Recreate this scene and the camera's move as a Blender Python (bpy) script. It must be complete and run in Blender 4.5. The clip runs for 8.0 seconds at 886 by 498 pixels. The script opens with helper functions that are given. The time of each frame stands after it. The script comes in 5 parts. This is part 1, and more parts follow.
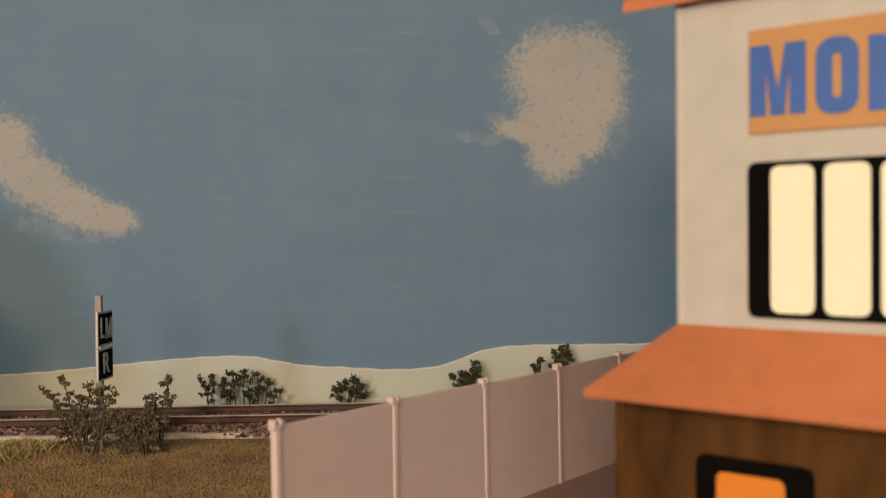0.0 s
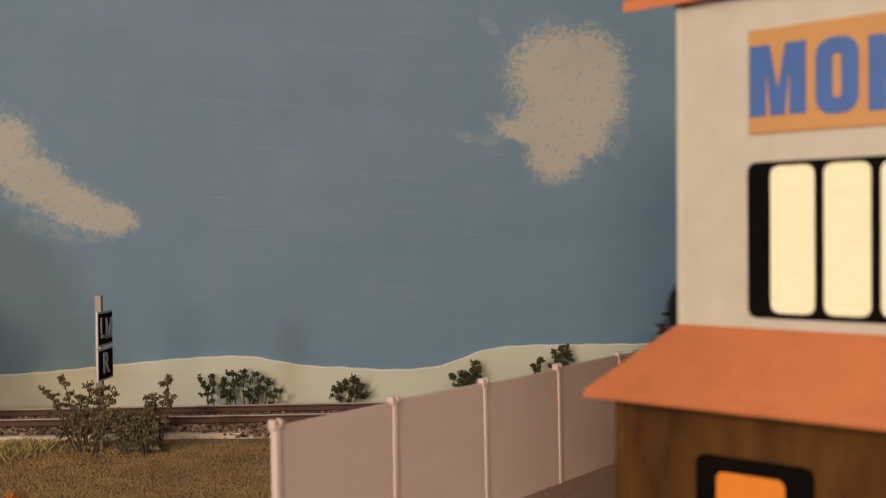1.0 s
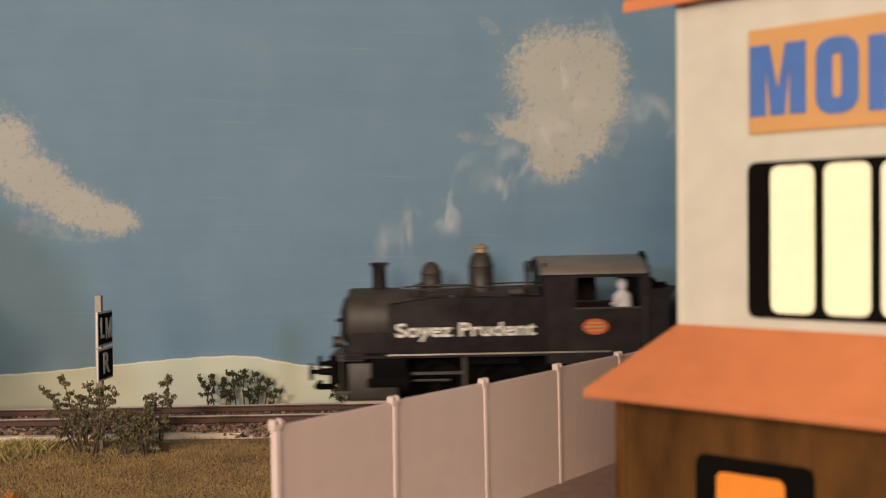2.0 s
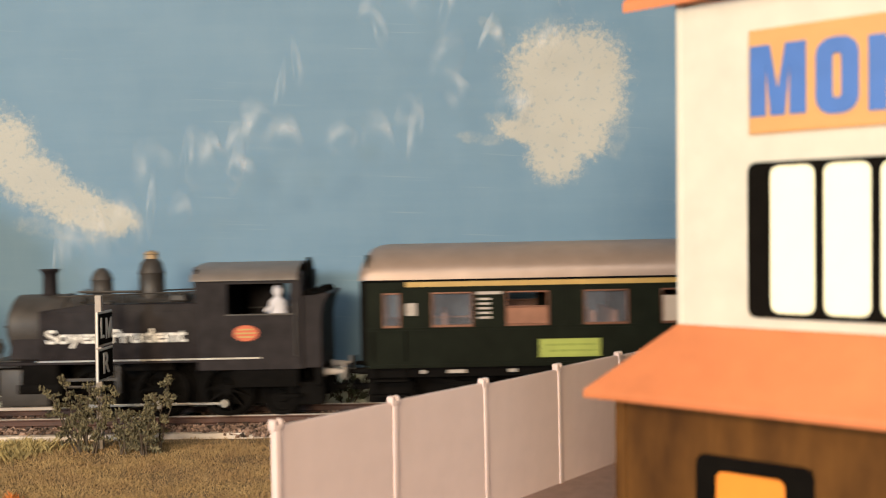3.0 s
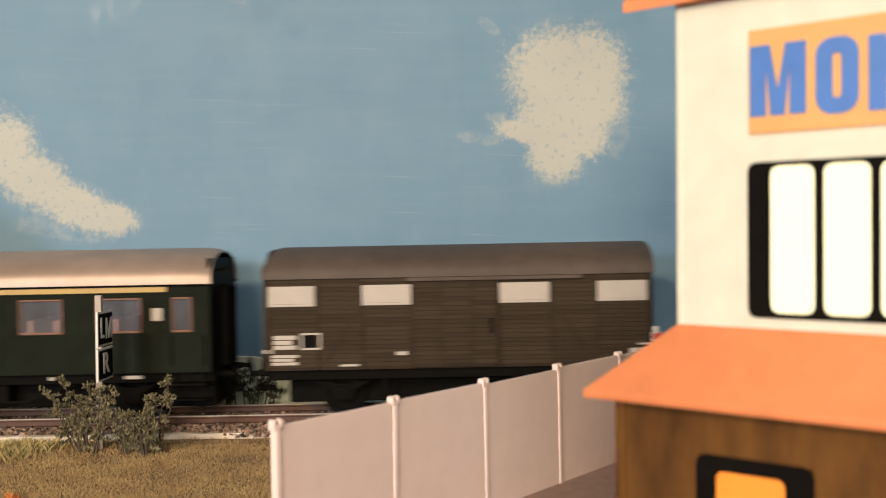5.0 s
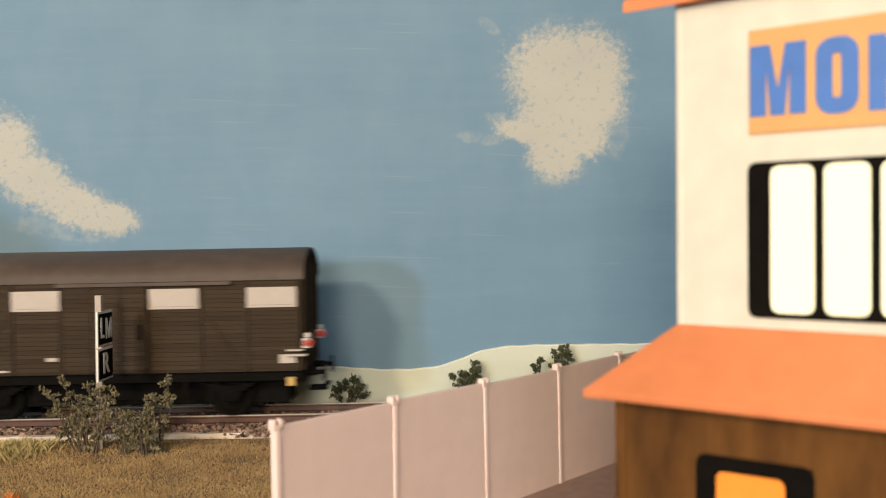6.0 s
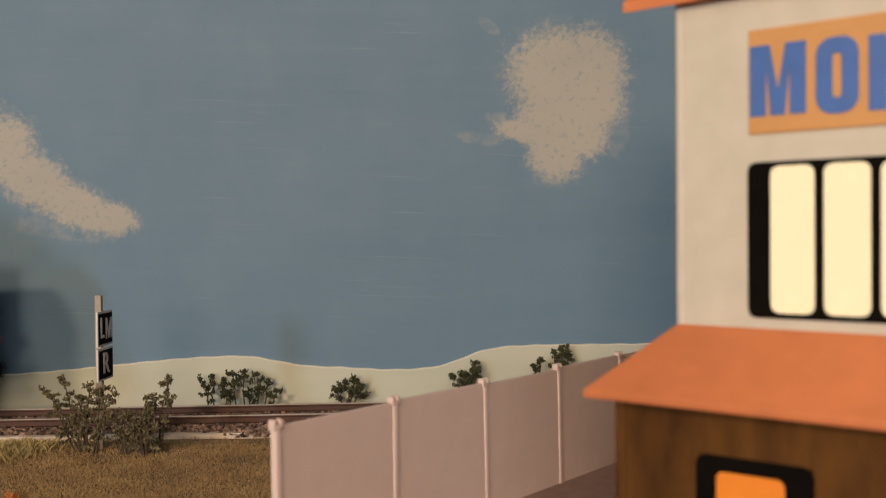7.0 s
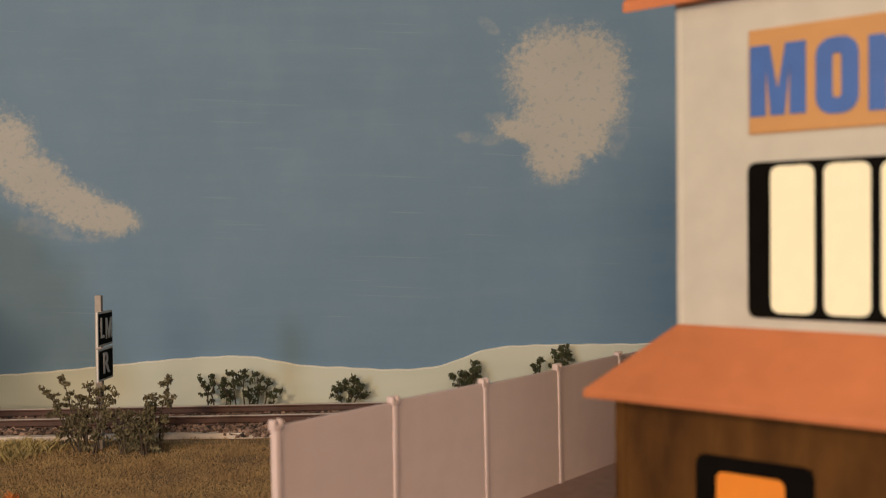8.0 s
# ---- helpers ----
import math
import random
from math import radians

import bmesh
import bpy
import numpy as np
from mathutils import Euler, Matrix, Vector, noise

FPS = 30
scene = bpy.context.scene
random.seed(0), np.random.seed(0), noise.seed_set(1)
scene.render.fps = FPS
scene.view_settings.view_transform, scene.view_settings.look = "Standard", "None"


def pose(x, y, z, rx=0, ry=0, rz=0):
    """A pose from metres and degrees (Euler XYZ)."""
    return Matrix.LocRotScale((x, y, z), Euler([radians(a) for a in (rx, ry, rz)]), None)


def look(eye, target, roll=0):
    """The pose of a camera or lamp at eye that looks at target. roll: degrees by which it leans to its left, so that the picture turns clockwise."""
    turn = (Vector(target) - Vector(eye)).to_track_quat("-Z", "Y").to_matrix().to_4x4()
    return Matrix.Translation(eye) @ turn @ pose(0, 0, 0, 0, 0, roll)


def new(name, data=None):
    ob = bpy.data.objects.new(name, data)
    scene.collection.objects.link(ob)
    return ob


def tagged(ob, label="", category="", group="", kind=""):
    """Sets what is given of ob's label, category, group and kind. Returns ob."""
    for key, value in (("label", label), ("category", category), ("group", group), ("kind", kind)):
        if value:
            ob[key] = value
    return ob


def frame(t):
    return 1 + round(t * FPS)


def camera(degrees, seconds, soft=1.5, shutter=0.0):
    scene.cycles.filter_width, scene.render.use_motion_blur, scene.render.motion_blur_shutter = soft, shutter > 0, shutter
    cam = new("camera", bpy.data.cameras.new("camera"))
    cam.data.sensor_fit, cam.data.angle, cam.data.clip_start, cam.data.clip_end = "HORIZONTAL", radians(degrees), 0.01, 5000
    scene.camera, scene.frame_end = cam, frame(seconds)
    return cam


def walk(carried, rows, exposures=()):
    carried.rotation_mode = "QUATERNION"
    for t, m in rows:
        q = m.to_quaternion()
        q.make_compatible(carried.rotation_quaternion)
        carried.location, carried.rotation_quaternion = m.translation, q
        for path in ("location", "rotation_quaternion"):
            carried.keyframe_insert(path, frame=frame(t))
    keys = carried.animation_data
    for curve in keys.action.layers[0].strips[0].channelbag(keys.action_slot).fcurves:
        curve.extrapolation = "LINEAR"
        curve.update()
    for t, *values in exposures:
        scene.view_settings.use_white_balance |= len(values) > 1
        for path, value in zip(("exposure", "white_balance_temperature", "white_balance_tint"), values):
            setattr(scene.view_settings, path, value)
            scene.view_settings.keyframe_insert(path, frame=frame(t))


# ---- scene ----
# A 1:87 model railway: a station corner, a concrete fence, one track and a painted sky board.
EYE = (0.0, 0.0, 0.050)
cam = camera(49.0, 8.0, soft=1.15, shutter=0.6)
cam.data.dof.use_dof = True
cam.data.dof.focus_distance = 0.275
cam.data.dof.aperture_fstop = 40.0
HOLD = look(EYE, (0.0, 0.3, 0.0486), -1.1)
walk(cam, [(0.0, HOLD), (8.0, HOLD)],
     [(0.0, 0.05, 6450, 10), (1.5, 0.05, 6450, 10), (2.0, 0.35, 6320, 7), (2.8, 1.04, 6000, 2), (3.5, 1.04, 5960, 1), (4.5, 1.04, 5960, 1), (5.8, 1.0, 5960, 1),
      (6.2, 0.98, 5960, 1), (6.5, 0.82, 6050, 3), (6.8, 0.42, 6280, 7), (7.1, 0.10, 6430, 10), (8.0, 0.05, 6450, 10)])

# ---- light: two room lamps and a desk lamp in front of the layout, an added fill, and a dim room ----
world = bpy.data.worlds.new("room_air")
scene.world = world
world.use_nodes = True
world.node_tree.nodes["Background"].inputs[0].default_value = (0.9, 0.92, 1.0, 1)
world.node_tree.nodes["Background"].inputs[1].default_value = 0.02


def lamp(name, at, target, size, power, colour):
    data = bpy.data.lights.new(name, "AREA")
    data.shape, data.size, data.energy, data.color = "DISK", size, power, colour
    ob = new(name, data)
    ob.matrix_world = look(at, target)
    return ob


lamp("room_lamp_warm", (-0.475, -0.712, 0.445), (-0.03, 0.28, 0.03), 0.110, 3.7, (1.0, 0.67, 0.40))
lamp("room_lamp_cool", (-0.625, -0.712, 0.193), (-0.03, 0.28, 0.05), 0.100, 1.75, (0.68, 0.84, 1.0))
lamp("desk_lamp", (-0.122, -0.693, 0.180), (0.0, 0.28, 0.05), 0.200, 2.75, (1.0, 0.72, 0.48))
# added fill with no known source, mainly to brighten the fence
lamp("added_fill_lamp", (0.150, -0.629, 0.520), (0.0, 0.22, 0.03), 0.26, 1.35, (1.0, 0.85, 0.76))

# ---- materials ----


def mat(name, base, rough=0.6, metal=0.0, vary=0.18, scale=400.0, bump=0.15, bscale=None, dist=0.0002, stretch=(1, 1, 1), second=None, spec=0.5, rand=0.0):
    """Colour varied at two scales in object space, with a fine relief. Scales are per metre."""
    m = bpy.data.materials.new(name)
    m.use_nodes = True
    nt = m.node_tree
    b = nt.nodes["Principled BSDF"]
    b.inputs["Roughness"].default_value = rough
    b.inputs["Metallic"].default_value = metal
    b.inputs["Specular IOR Level"].default_value = spec
    tc = nt.nodes.new("ShaderNodeTexCoord")
    mp = nt.nodes.new("ShaderNodeMapping")
    mp.inputs["Scale"].default_value = stretch
    nt.links.new(tc.outputs["Object"], mp.inputs["Vector"])
    fine = nt.nodes.new("ShaderNodeTexNoise")
    fine.inputs["Scale"].default_value = scale
    fine.inputs["Detail"].default_value = 5
    broad = nt.nodes.new("ShaderNodeTexNoise")
    broad.inputs["Scale"].default_value = scale * 0.13
    broad.inputs["Detail"].default_value = 3
    for n in (fine, broad):
        nt.links.new(mp.outputs[0], n.inputs["Vector"])
    add = nt.nodes.new("ShaderNodeMath")
    add.operation = "ADD"
    nt.links.new(fine.outputs["Fac"], add.inputs[0])
    nt.links.new(broad.outputs["Fac"], add.inputs[1])
    half = nt.nodes.new("ShaderNodeMapRange")
    half.inputs["From Min"].default_value, half.inputs["From Max"].default_value = 0.65, 1.35
    nt.links.new(add.outputs[0], half.inputs["Value"])
    fac = half.outputs[0]
    if rand:
        info = nt.nodes.new("ShaderNodeObjectInfo")
        mixr = nt.nodes.new("ShaderNodeMath")
        mixr.operation = "MULTIPLY_ADD"
        mixr.inputs[1].default_value = rand
        nt.links.new(info.outputs["Random"], mixr.inputs[0])
        nt.links.new(fac, mixr.inputs[2])
        fac = mixr.outputs[0]
    mix = nt.nodes.new("ShaderNodeMix")
    mix.data_type = "RGBA"
    lo = [c * (1 - vary) for c in base]
    hi = list(second) if second else [min(1, c * (1 + vary)) for c in base]
    mix.inputs[6].default_value = (*lo, 1)
    mix.inputs[7].default_value = (*hi, 1)
    nt.links.new(fac, mix.inputs[0])
    nt.links.new(mix.outputs[2], b.inputs["Base Color"])
    rr = nt.nodes.new("ShaderNodeMapRange")
    rr.inputs["To Min"].default_value, rr.inputs["To Max"].default_value = max(0.02, rough - 0.1), min(1, rough + 0.1)
    nt.links.new(broad.outputs["Fac"], rr.inputs["Value"])
    nt.links.new(rr.outputs[0], b.inputs["Roughness"])
    if bump:
        bn = nt.nodes.new("ShaderNodeTexNoise")
        bn.inputs["Scale"].default_value = bscale or scale * 2.5
        bn.inputs["Detail"].default_value = 3
        nt.links.new(mp.outputs[0], bn.inputs["Vector"])
        bp = nt.nodes.new("ShaderNodeBump")
        bp.inputs["Strength"].default_value = bump
        bp.inputs["Distance"].default_value = dist
        nt.links.new(bn.outputs["Fac"], bp.inputs["Height"])
        nt.links.new(bp.outputs[0], b.inputs["Normal"])
    return m


def island_vary(m, amount=0.5):
    """Lets each loose piece of a joined mesh take its own brightness."""
    nt = m.node_tree
    b = nt.nodes["Principled BSDF"]
    old = b.inputs["Base Color"].links[0].from_socket
    geo = nt.nodes.new("ShaderNodeNewGeometry")
    hsv = nt.nodes.new("ShaderNodeHueSaturation")
    mr = nt.nodes.new("ShaderNodeMapRange")
    mr.inputs["To Min"].default_value, mr.inputs["To Max"].default_value = 1 - amount, 1 + amount
    nt.links.new(geo.outputs["Random Per Island"], mr.inputs["Value"])
    nt.links.new(mr.outputs[0], hsv.inputs["Value"])
    nt.links.new(old, hsv.inputs["Color"])
    nt.links.new(hsv.outputs[0], b.inputs["Base Color"])
    return m


def glow(name, colour, strength, vary=0.12, scale=60.0):
    m = mat(name, [0.3 * c for c in colour], rough=0.5, bump=0.0)
    nt = m.node_tree
    b = nt.nodes["Principled BSDF"]
    n = nt.nodes.new("ShaderNodeTexNoise")
    n.inputs["Scale"].default_value = scale
    mr = nt.nodes.new("ShaderNodeMapRange")
    mr.inputs["To Min"].default_value, mr.inputs["To Max"].default_value = strength * (1 - vary), strength * (1 + vary)
    nt.links.new(n.outputs["Fac"], mr.inputs["Value"])
    nt.links.new(mr.outputs[0], b.inputs["Emission Strength"])
    b.inputs["Emission Color"].default_value = (*colour, 1)
    return m


def glass(name, tint=(0.9, 0.92, 0.95), haze=0.0):
    """A thin pane: mostly clear, with a glossy face and, if haze is given, a pale veil painted in for reflections."""
    m = bpy.data.materials.new(name)
    m.use_nodes = True
    nt = m.node_tree
    nt.nodes.remove(nt.nodes["Principled BSDF"])
    out = nt.nodes["Material Output"]
    tr = nt.nodes.new("ShaderNodeBsdfTransparent")
    tr.inputs[0].default_value = (*tint, 1)
    gl = nt.nodes.new("ShaderNodeBsdfGlossy")
    gl.inputs["Roughness"].default_value = 0.08
    fr = nt.nodes.new("ShaderNodeFresnel")
    fr.inputs[0].default_value = 1.5
    mx = nt.nodes.new("ShaderNodeMixShader")
    nt.links.new(fr.outputs[0], mx.inputs[0])
    nt.links.new(tr.outputs[0], mx.inputs[1])
    nt.links.new(gl.outputs[0], mx.inputs[2])
    if haze:
        # pale diffuse share imitates the room's reflection in the pane
        df = nt.nodes.new("ShaderNodeBsdfDiffuse")
        df.inputs[0].default_value = (0.55, 0.57, 0.66, 1)
        tc = nt.nodes.new("ShaderNodeTexCoord")
        nz = nt.nodes.new("ShaderNodeTexNoise")
        nz.inputs["Scale"].default_value = 110
        mr = nt.nodes.new("ShaderNodeMapRange")
        mr.inputs["To Min"].default_value, mr.inputs["To Max"].default_value = haze * 0.3, haze * 1.7
        hz = nt.nodes.new("ShaderNodeMixShader")
        nt.links.new(tc.outputs["Object"], nz.inputs["Vector"])
        nt.links.new(nz.outputs["Fac"], mr.inputs["Value"])
        nt.links.new(mr.outputs[0], hz.inputs[0])
        nt.links.new(mx.outputs[0], hz.inputs[1])
        nt.links.new(df.outputs[0], hz.inputs[2])
        mx = hz
    nt.links.new(mx.outputs[0], out.inputs["Surface"])
    return m


M_PLASTER = mat("cream_plaster", (0.61, 0.595, 0.525), 0.75, vary=0.08, scale=300, bump=0.3, bscale=900, dist=0.0001)
M_ORANGE = mat("orange_roof_paint", (0.63, 0.215, 0.085), 0.6, vary=0.14, scale=250, bump=0.35, bscale=1500)
M_OCHRE = mat("ochre_timber_wall", (0.058, 0.024, 0.0075), 0.75, vary=0.4, scale=230, bump=0.3, stretch=(1.5, 1.5, 0.5), second=(0.15, 0.068, 0.016), spec=0.15)
M_BLACK = mat("black_paint", (0.005, 0.0043, 0.0035), 0.8, vary=0.3, scale=500, spec=0.06)
M_SIGN = mat("tan_sign_board", (0.62, 0.33, 0.12), 0.6, vary=0.08, scale=300)
M_BLUE = mat("blue_letter_paint", (0.06, 0.16, 0.50), 0.5, vary=0.1, scale=400)
M_PANE = glow("lit_cream_pane", (1.0, 0.79, 0.46), 0.74, 0.22, 140)
M_PANE_LOW = glow("lit_orange_pane", (1.0, 0.27, 0.02), 0.50, 0.3, 160)
M_FENCE = mat("pale_pink_cast_fence", (0.77, 0.63, 0.605), 0.6, vary=0.05, scale=220, bump=0.12, bscale=2500)
M_RAILSIDE = mat("rusty_rail_side", (0.078, 0.037, 0.027), 0.65, vary=0.3, scale=700)
M_RAILTOP = mat("worn_rail_head", (0.62, 0.56, 0.51), 0.34, metal=0.35, vary=0.15, scale=700)
M_SLEEPER = mat("dark_brown_sleeper", (0.045, 0.029, 0.023), 0.75, vary=0.3, scale=900, rand=0.6)
M_STONE = island_vary(mat("brown_ballast_stone", (0.215, 0.145, 0.110), 0.85, vary=0.35, scale=900), 0.9)
M_BED = mat("pale_track_bed_card", (0.66, 0.58, 0.50), 0.85, vary=0.2, scale=150)
M_BEDTOP = mat("dark_glued_ballast_grit", (0.085, 0.055, 0.043), 0.9, vary=0.4, scale=500, bump=0.6, bscale=2500)
M_FLOWER = mat("orange_flower_tuft", (0.62, 0.20, 0.04), 0.8, vary=0.3, scale=300, bump=0)
M_EARTH = mat("brown_scatter_earth", (0.20, 0.135, 0.075), 0.95, vary=0.35, scale=350, bump=0.8, bscale=2600, dist=0.0005, second=(0.30, 0.22, 0.12))
M_YARD = mat("grey_brown_yard", (0.30, 0.205, 0.175), 0.9, vary=0.2, scale=300, bump=0.5, bscale=3000)
M_GRASS = island_vary(mat("dry_straw_grass", (0.53, 0.335, 0.165), 0.9, vary=0.45, scale=110, bump=0, second=(0.49, 0.35, 0.155)), 0.35)
M_GREEN = island_vary(mat("green_grass_tuft", (0.40, 0.32, 0.135), 0.85, vary=0.3, scale=90, bump=0), 0.4)
M_LEAF = island_vary(mat("dull_green_leaf", (0.155, 0.135, 0.075), 0.85, vary=0.4, scale=500, bump=0), 0.55)
M_LEAF_DK = island_vary(mat("dark_green_leaf", (0.062, 0.072, 0.035), 0.85, vary=0.4, scale=500, bump=0), 0.55)
M_TWIG = mat("grey_brown_twig", (0.075, 0.055, 0.038), 0.9, vary=0.3, scale=600)
M_POST = mat("pale_grey_post", (0.42, 0.37, 0.33), 0.7, vary=0.2, scale=600)
M_WHITE = mat("white_paint", (0.74, 0.72, 0.68), 0.55, vary=0.06, scale=500)
M_HILL = mat("pale_green_hill_paint", (0.60, 0.66, 0.56), 0.8, vary=0.06, scale=60, stretch=(0.4, 1, 2.5), second=(0.66, 0.69, 0.59))
M_CARD = mat("white_card_edge", (0.82, 0.83, 0.74), 0.8, vary=0.05)
M_LOCO = mat("black_loco_paint", (0.019, 0.0165, 0.0185), 0.5, vary=0.3, scale=320, bump=0.1, second=(0.034, 0.029, 0.031), spec=0.08)
M_LOCO_TOP = mat("dusty_black_metal", (0.045, 0.039, 0.035), 0.52, vary=0.4, scale=300, spec=0.5)
M_CABROOF = mat("worn_grey_cab_roof", (0.18, 0.155, 0.14), 0.45, vary=0.2, scale=260)
M_STEEL = mat("bright_steel", (0.40, 0.385, 0.36), 0.3, metal=0.9, vary=0.15)
M_VALVE = mat("dull_tan_brass", (0.36, 0.26, 0.15), 0.5, metal=0.3, vary=0.2)
M_UNDER = mat("black_running_gear", (0.005, 0.0045, 0.0042), 0.75, vary=0.4, scale=500, spec=0.05)
M_COACH = mat("dark_green_coach_paint", (0.0105, 0.0130, 0.0088), 0.55, vary=0.3, scale=180, bump=0.05, spec=0.04)
M_COACHROOF = mat("silver_brown_coach_roof", (0.33, 0.25, 0.205), 0.42, metal=0.3, vary=0.15, scale=160, bump=0.1)
M_YELLOW = mat("yellow_class_stripe", (0.46, 0.30, 0.085), 0.5, vary=0.12)
M_LIME = mat("lime_yellow_board", (0.34, 0.40, 0.08), 0.55, vary=0.1)
M_LIMEINK = mat("dull_green_ink", (0.24, 0.30, 0.05), 0.6, vary=0.1)
M_COPPER = mat("copper_window_frame", (0.17, 0.075, 0.045), 0.4, metal=0.3, vary=0.15)
M_INSIDE = mat("brown_wood_interior", (0.27, 0.12, 0.07), 0.6, vary=0.3, scale=300)
M_BLIND = mat("cream_blind", (0.48, 0.40, 0.33), 0.7, vary=0.05)
M_VAN = mat("dark_brown_van_planks", (0.036, 0.025, 0.016), 0.7, vary=0.35, scale=260, bump=0.2, stretch=(0.4, 1, 2), second=(0.050, 0.036, 0.024), spec=0.1)
M_VANROOF = mat("dark_brown_van_roof", (0.080, 0.060, 0.050), 0.6, vary=0.25, scale=200, spec=0.3)
M_VENT = mat("pale_grey_vent_board", (0.45, 0.40, 0.365), 0.6, vary=0.06)
M_RED = glow("red_tail_lamp_lens", (0.8, 0.07, 0.05), 0.10)
M_PLAQUE = mat("orange_red_plaque", (0.55, 0.11, 0.035), 0.5, vary=0.1)
M_GLASS = glass("window_pane_painted_reflection", haze=0.075)
M_FIG = mat("pale_cloth_figure", (0.62, 0.60, 0.64), 0.7, vary=0.1)
M_ROOM = mat("cream_room_wall", (0.62, 0.57, 0.50), 0.85, vary=0.05, scale=8, bump=0.1)
M_FLOOR = mat("brown_room_floor", (0.20, 0.13, 0.08), 0.6, vary=0.2, scale=12)
M_TABLE = mat("pale_plywood", (0.45, 0.32, 0.19), 0.6, vary=0.15, scale=40, stretch=(0.2, 1, 1))


def steam_material():
    m = bpy.data.materials.new("thin_white_steam")
    m.use_nodes = True
    nt = m.node_tree
    nt.nodes.remove(nt.nodes["Principled BSDF"])
    out = nt.nodes["Material Output"]
    tr = nt.nodes.new("ShaderNodeBsdfTransparent")
    df = nt.nodes.new("ShaderNodeBsdfDiffuse")
    df.inputs[0].default_value = (0.97, 0.97, 0.98, 1)
    tl = nt.nodes.new("ShaderNodeBsdfTranslucent")
    tl.inputs[0].default_value = (0.97, 0.97, 0.98, 1)
    ad = nt.nodes.new("ShaderNodeMixShader")
    ad.inputs[0].default_value = 0.2
    nt.links.new(df.outputs[0], ad.inputs[1])
    nt.links.new(tl.outputs[0], ad.inputs[2])
    tc = nt.nodes.new("ShaderNodeTexCoord")
    nz = nt.nodes.new("ShaderNodeTexNoise")
    nz.inputs["Scale"].default_value = 190
    nt.links.new(tc.outputs["Object"], nz.inputs["Vector"])
    mr = nt.nodes.new("ShaderNodeMapRange")
    mr.inputs["From Min"].default_value, mr.inputs["From Max"].default_value = 0.36, 0.72
    mr.inputs["To Min"].default_value, mr.inputs["To Max"].default_value = 0.10, 0.46
    nt.links.new(nz.outputs["Fac"], mr.inputs["Value"])
    # thinner towards the outside of each wisp
    off = nt.nodes.new("ShaderNodeVectorMath")
    off.operation = "SUBTRACT"
    off.inputs[1].default_value = (0.5, 0.5, 0.5)
    nt.links.new(tc.outputs["Generated"], off.inputs[0])
    far = nt.nodes.new("ShaderNodeVectorMath")
    far.operation = "LENGTH"
    nt.links.new(off.outputs[0], far.inputs[0])
    fade = nt.nodes.new("ShaderNodeMapRange")
    fade.interpolation_type = "SMOOTHSTEP"
    for k, x in (("From Min", 0.52), ("From Max", 0.10), ("To Min", 0.0), ("To Max", 1.0)):
        fade.inputs[k].default_value = x
    nt.links.new(far.outputs["Value"], fade.inputs["Value"])
    thin = nt.nodes.new("ShaderNodeMath")
    thin.operation = "MULTIPLY"
    nt.links.new(mr.outputs[0], thin.inputs[0])
    nt.links.new(fade.outputs[0], thin.inputs[1])
    mx = nt.nodes.new("ShaderNodeMixShader")
    nt.links.new(thin.outputs[0], mx.inputs[0])
    nt.links.new(tr.outputs[0], mx.inputs[1])
    nt.links.new(ad.outputs[0], mx.inputs[2])
    nt.links.new(mx.outputs[0], out.inputs["Surface"])
    return m


M_STEAM = steam_material()


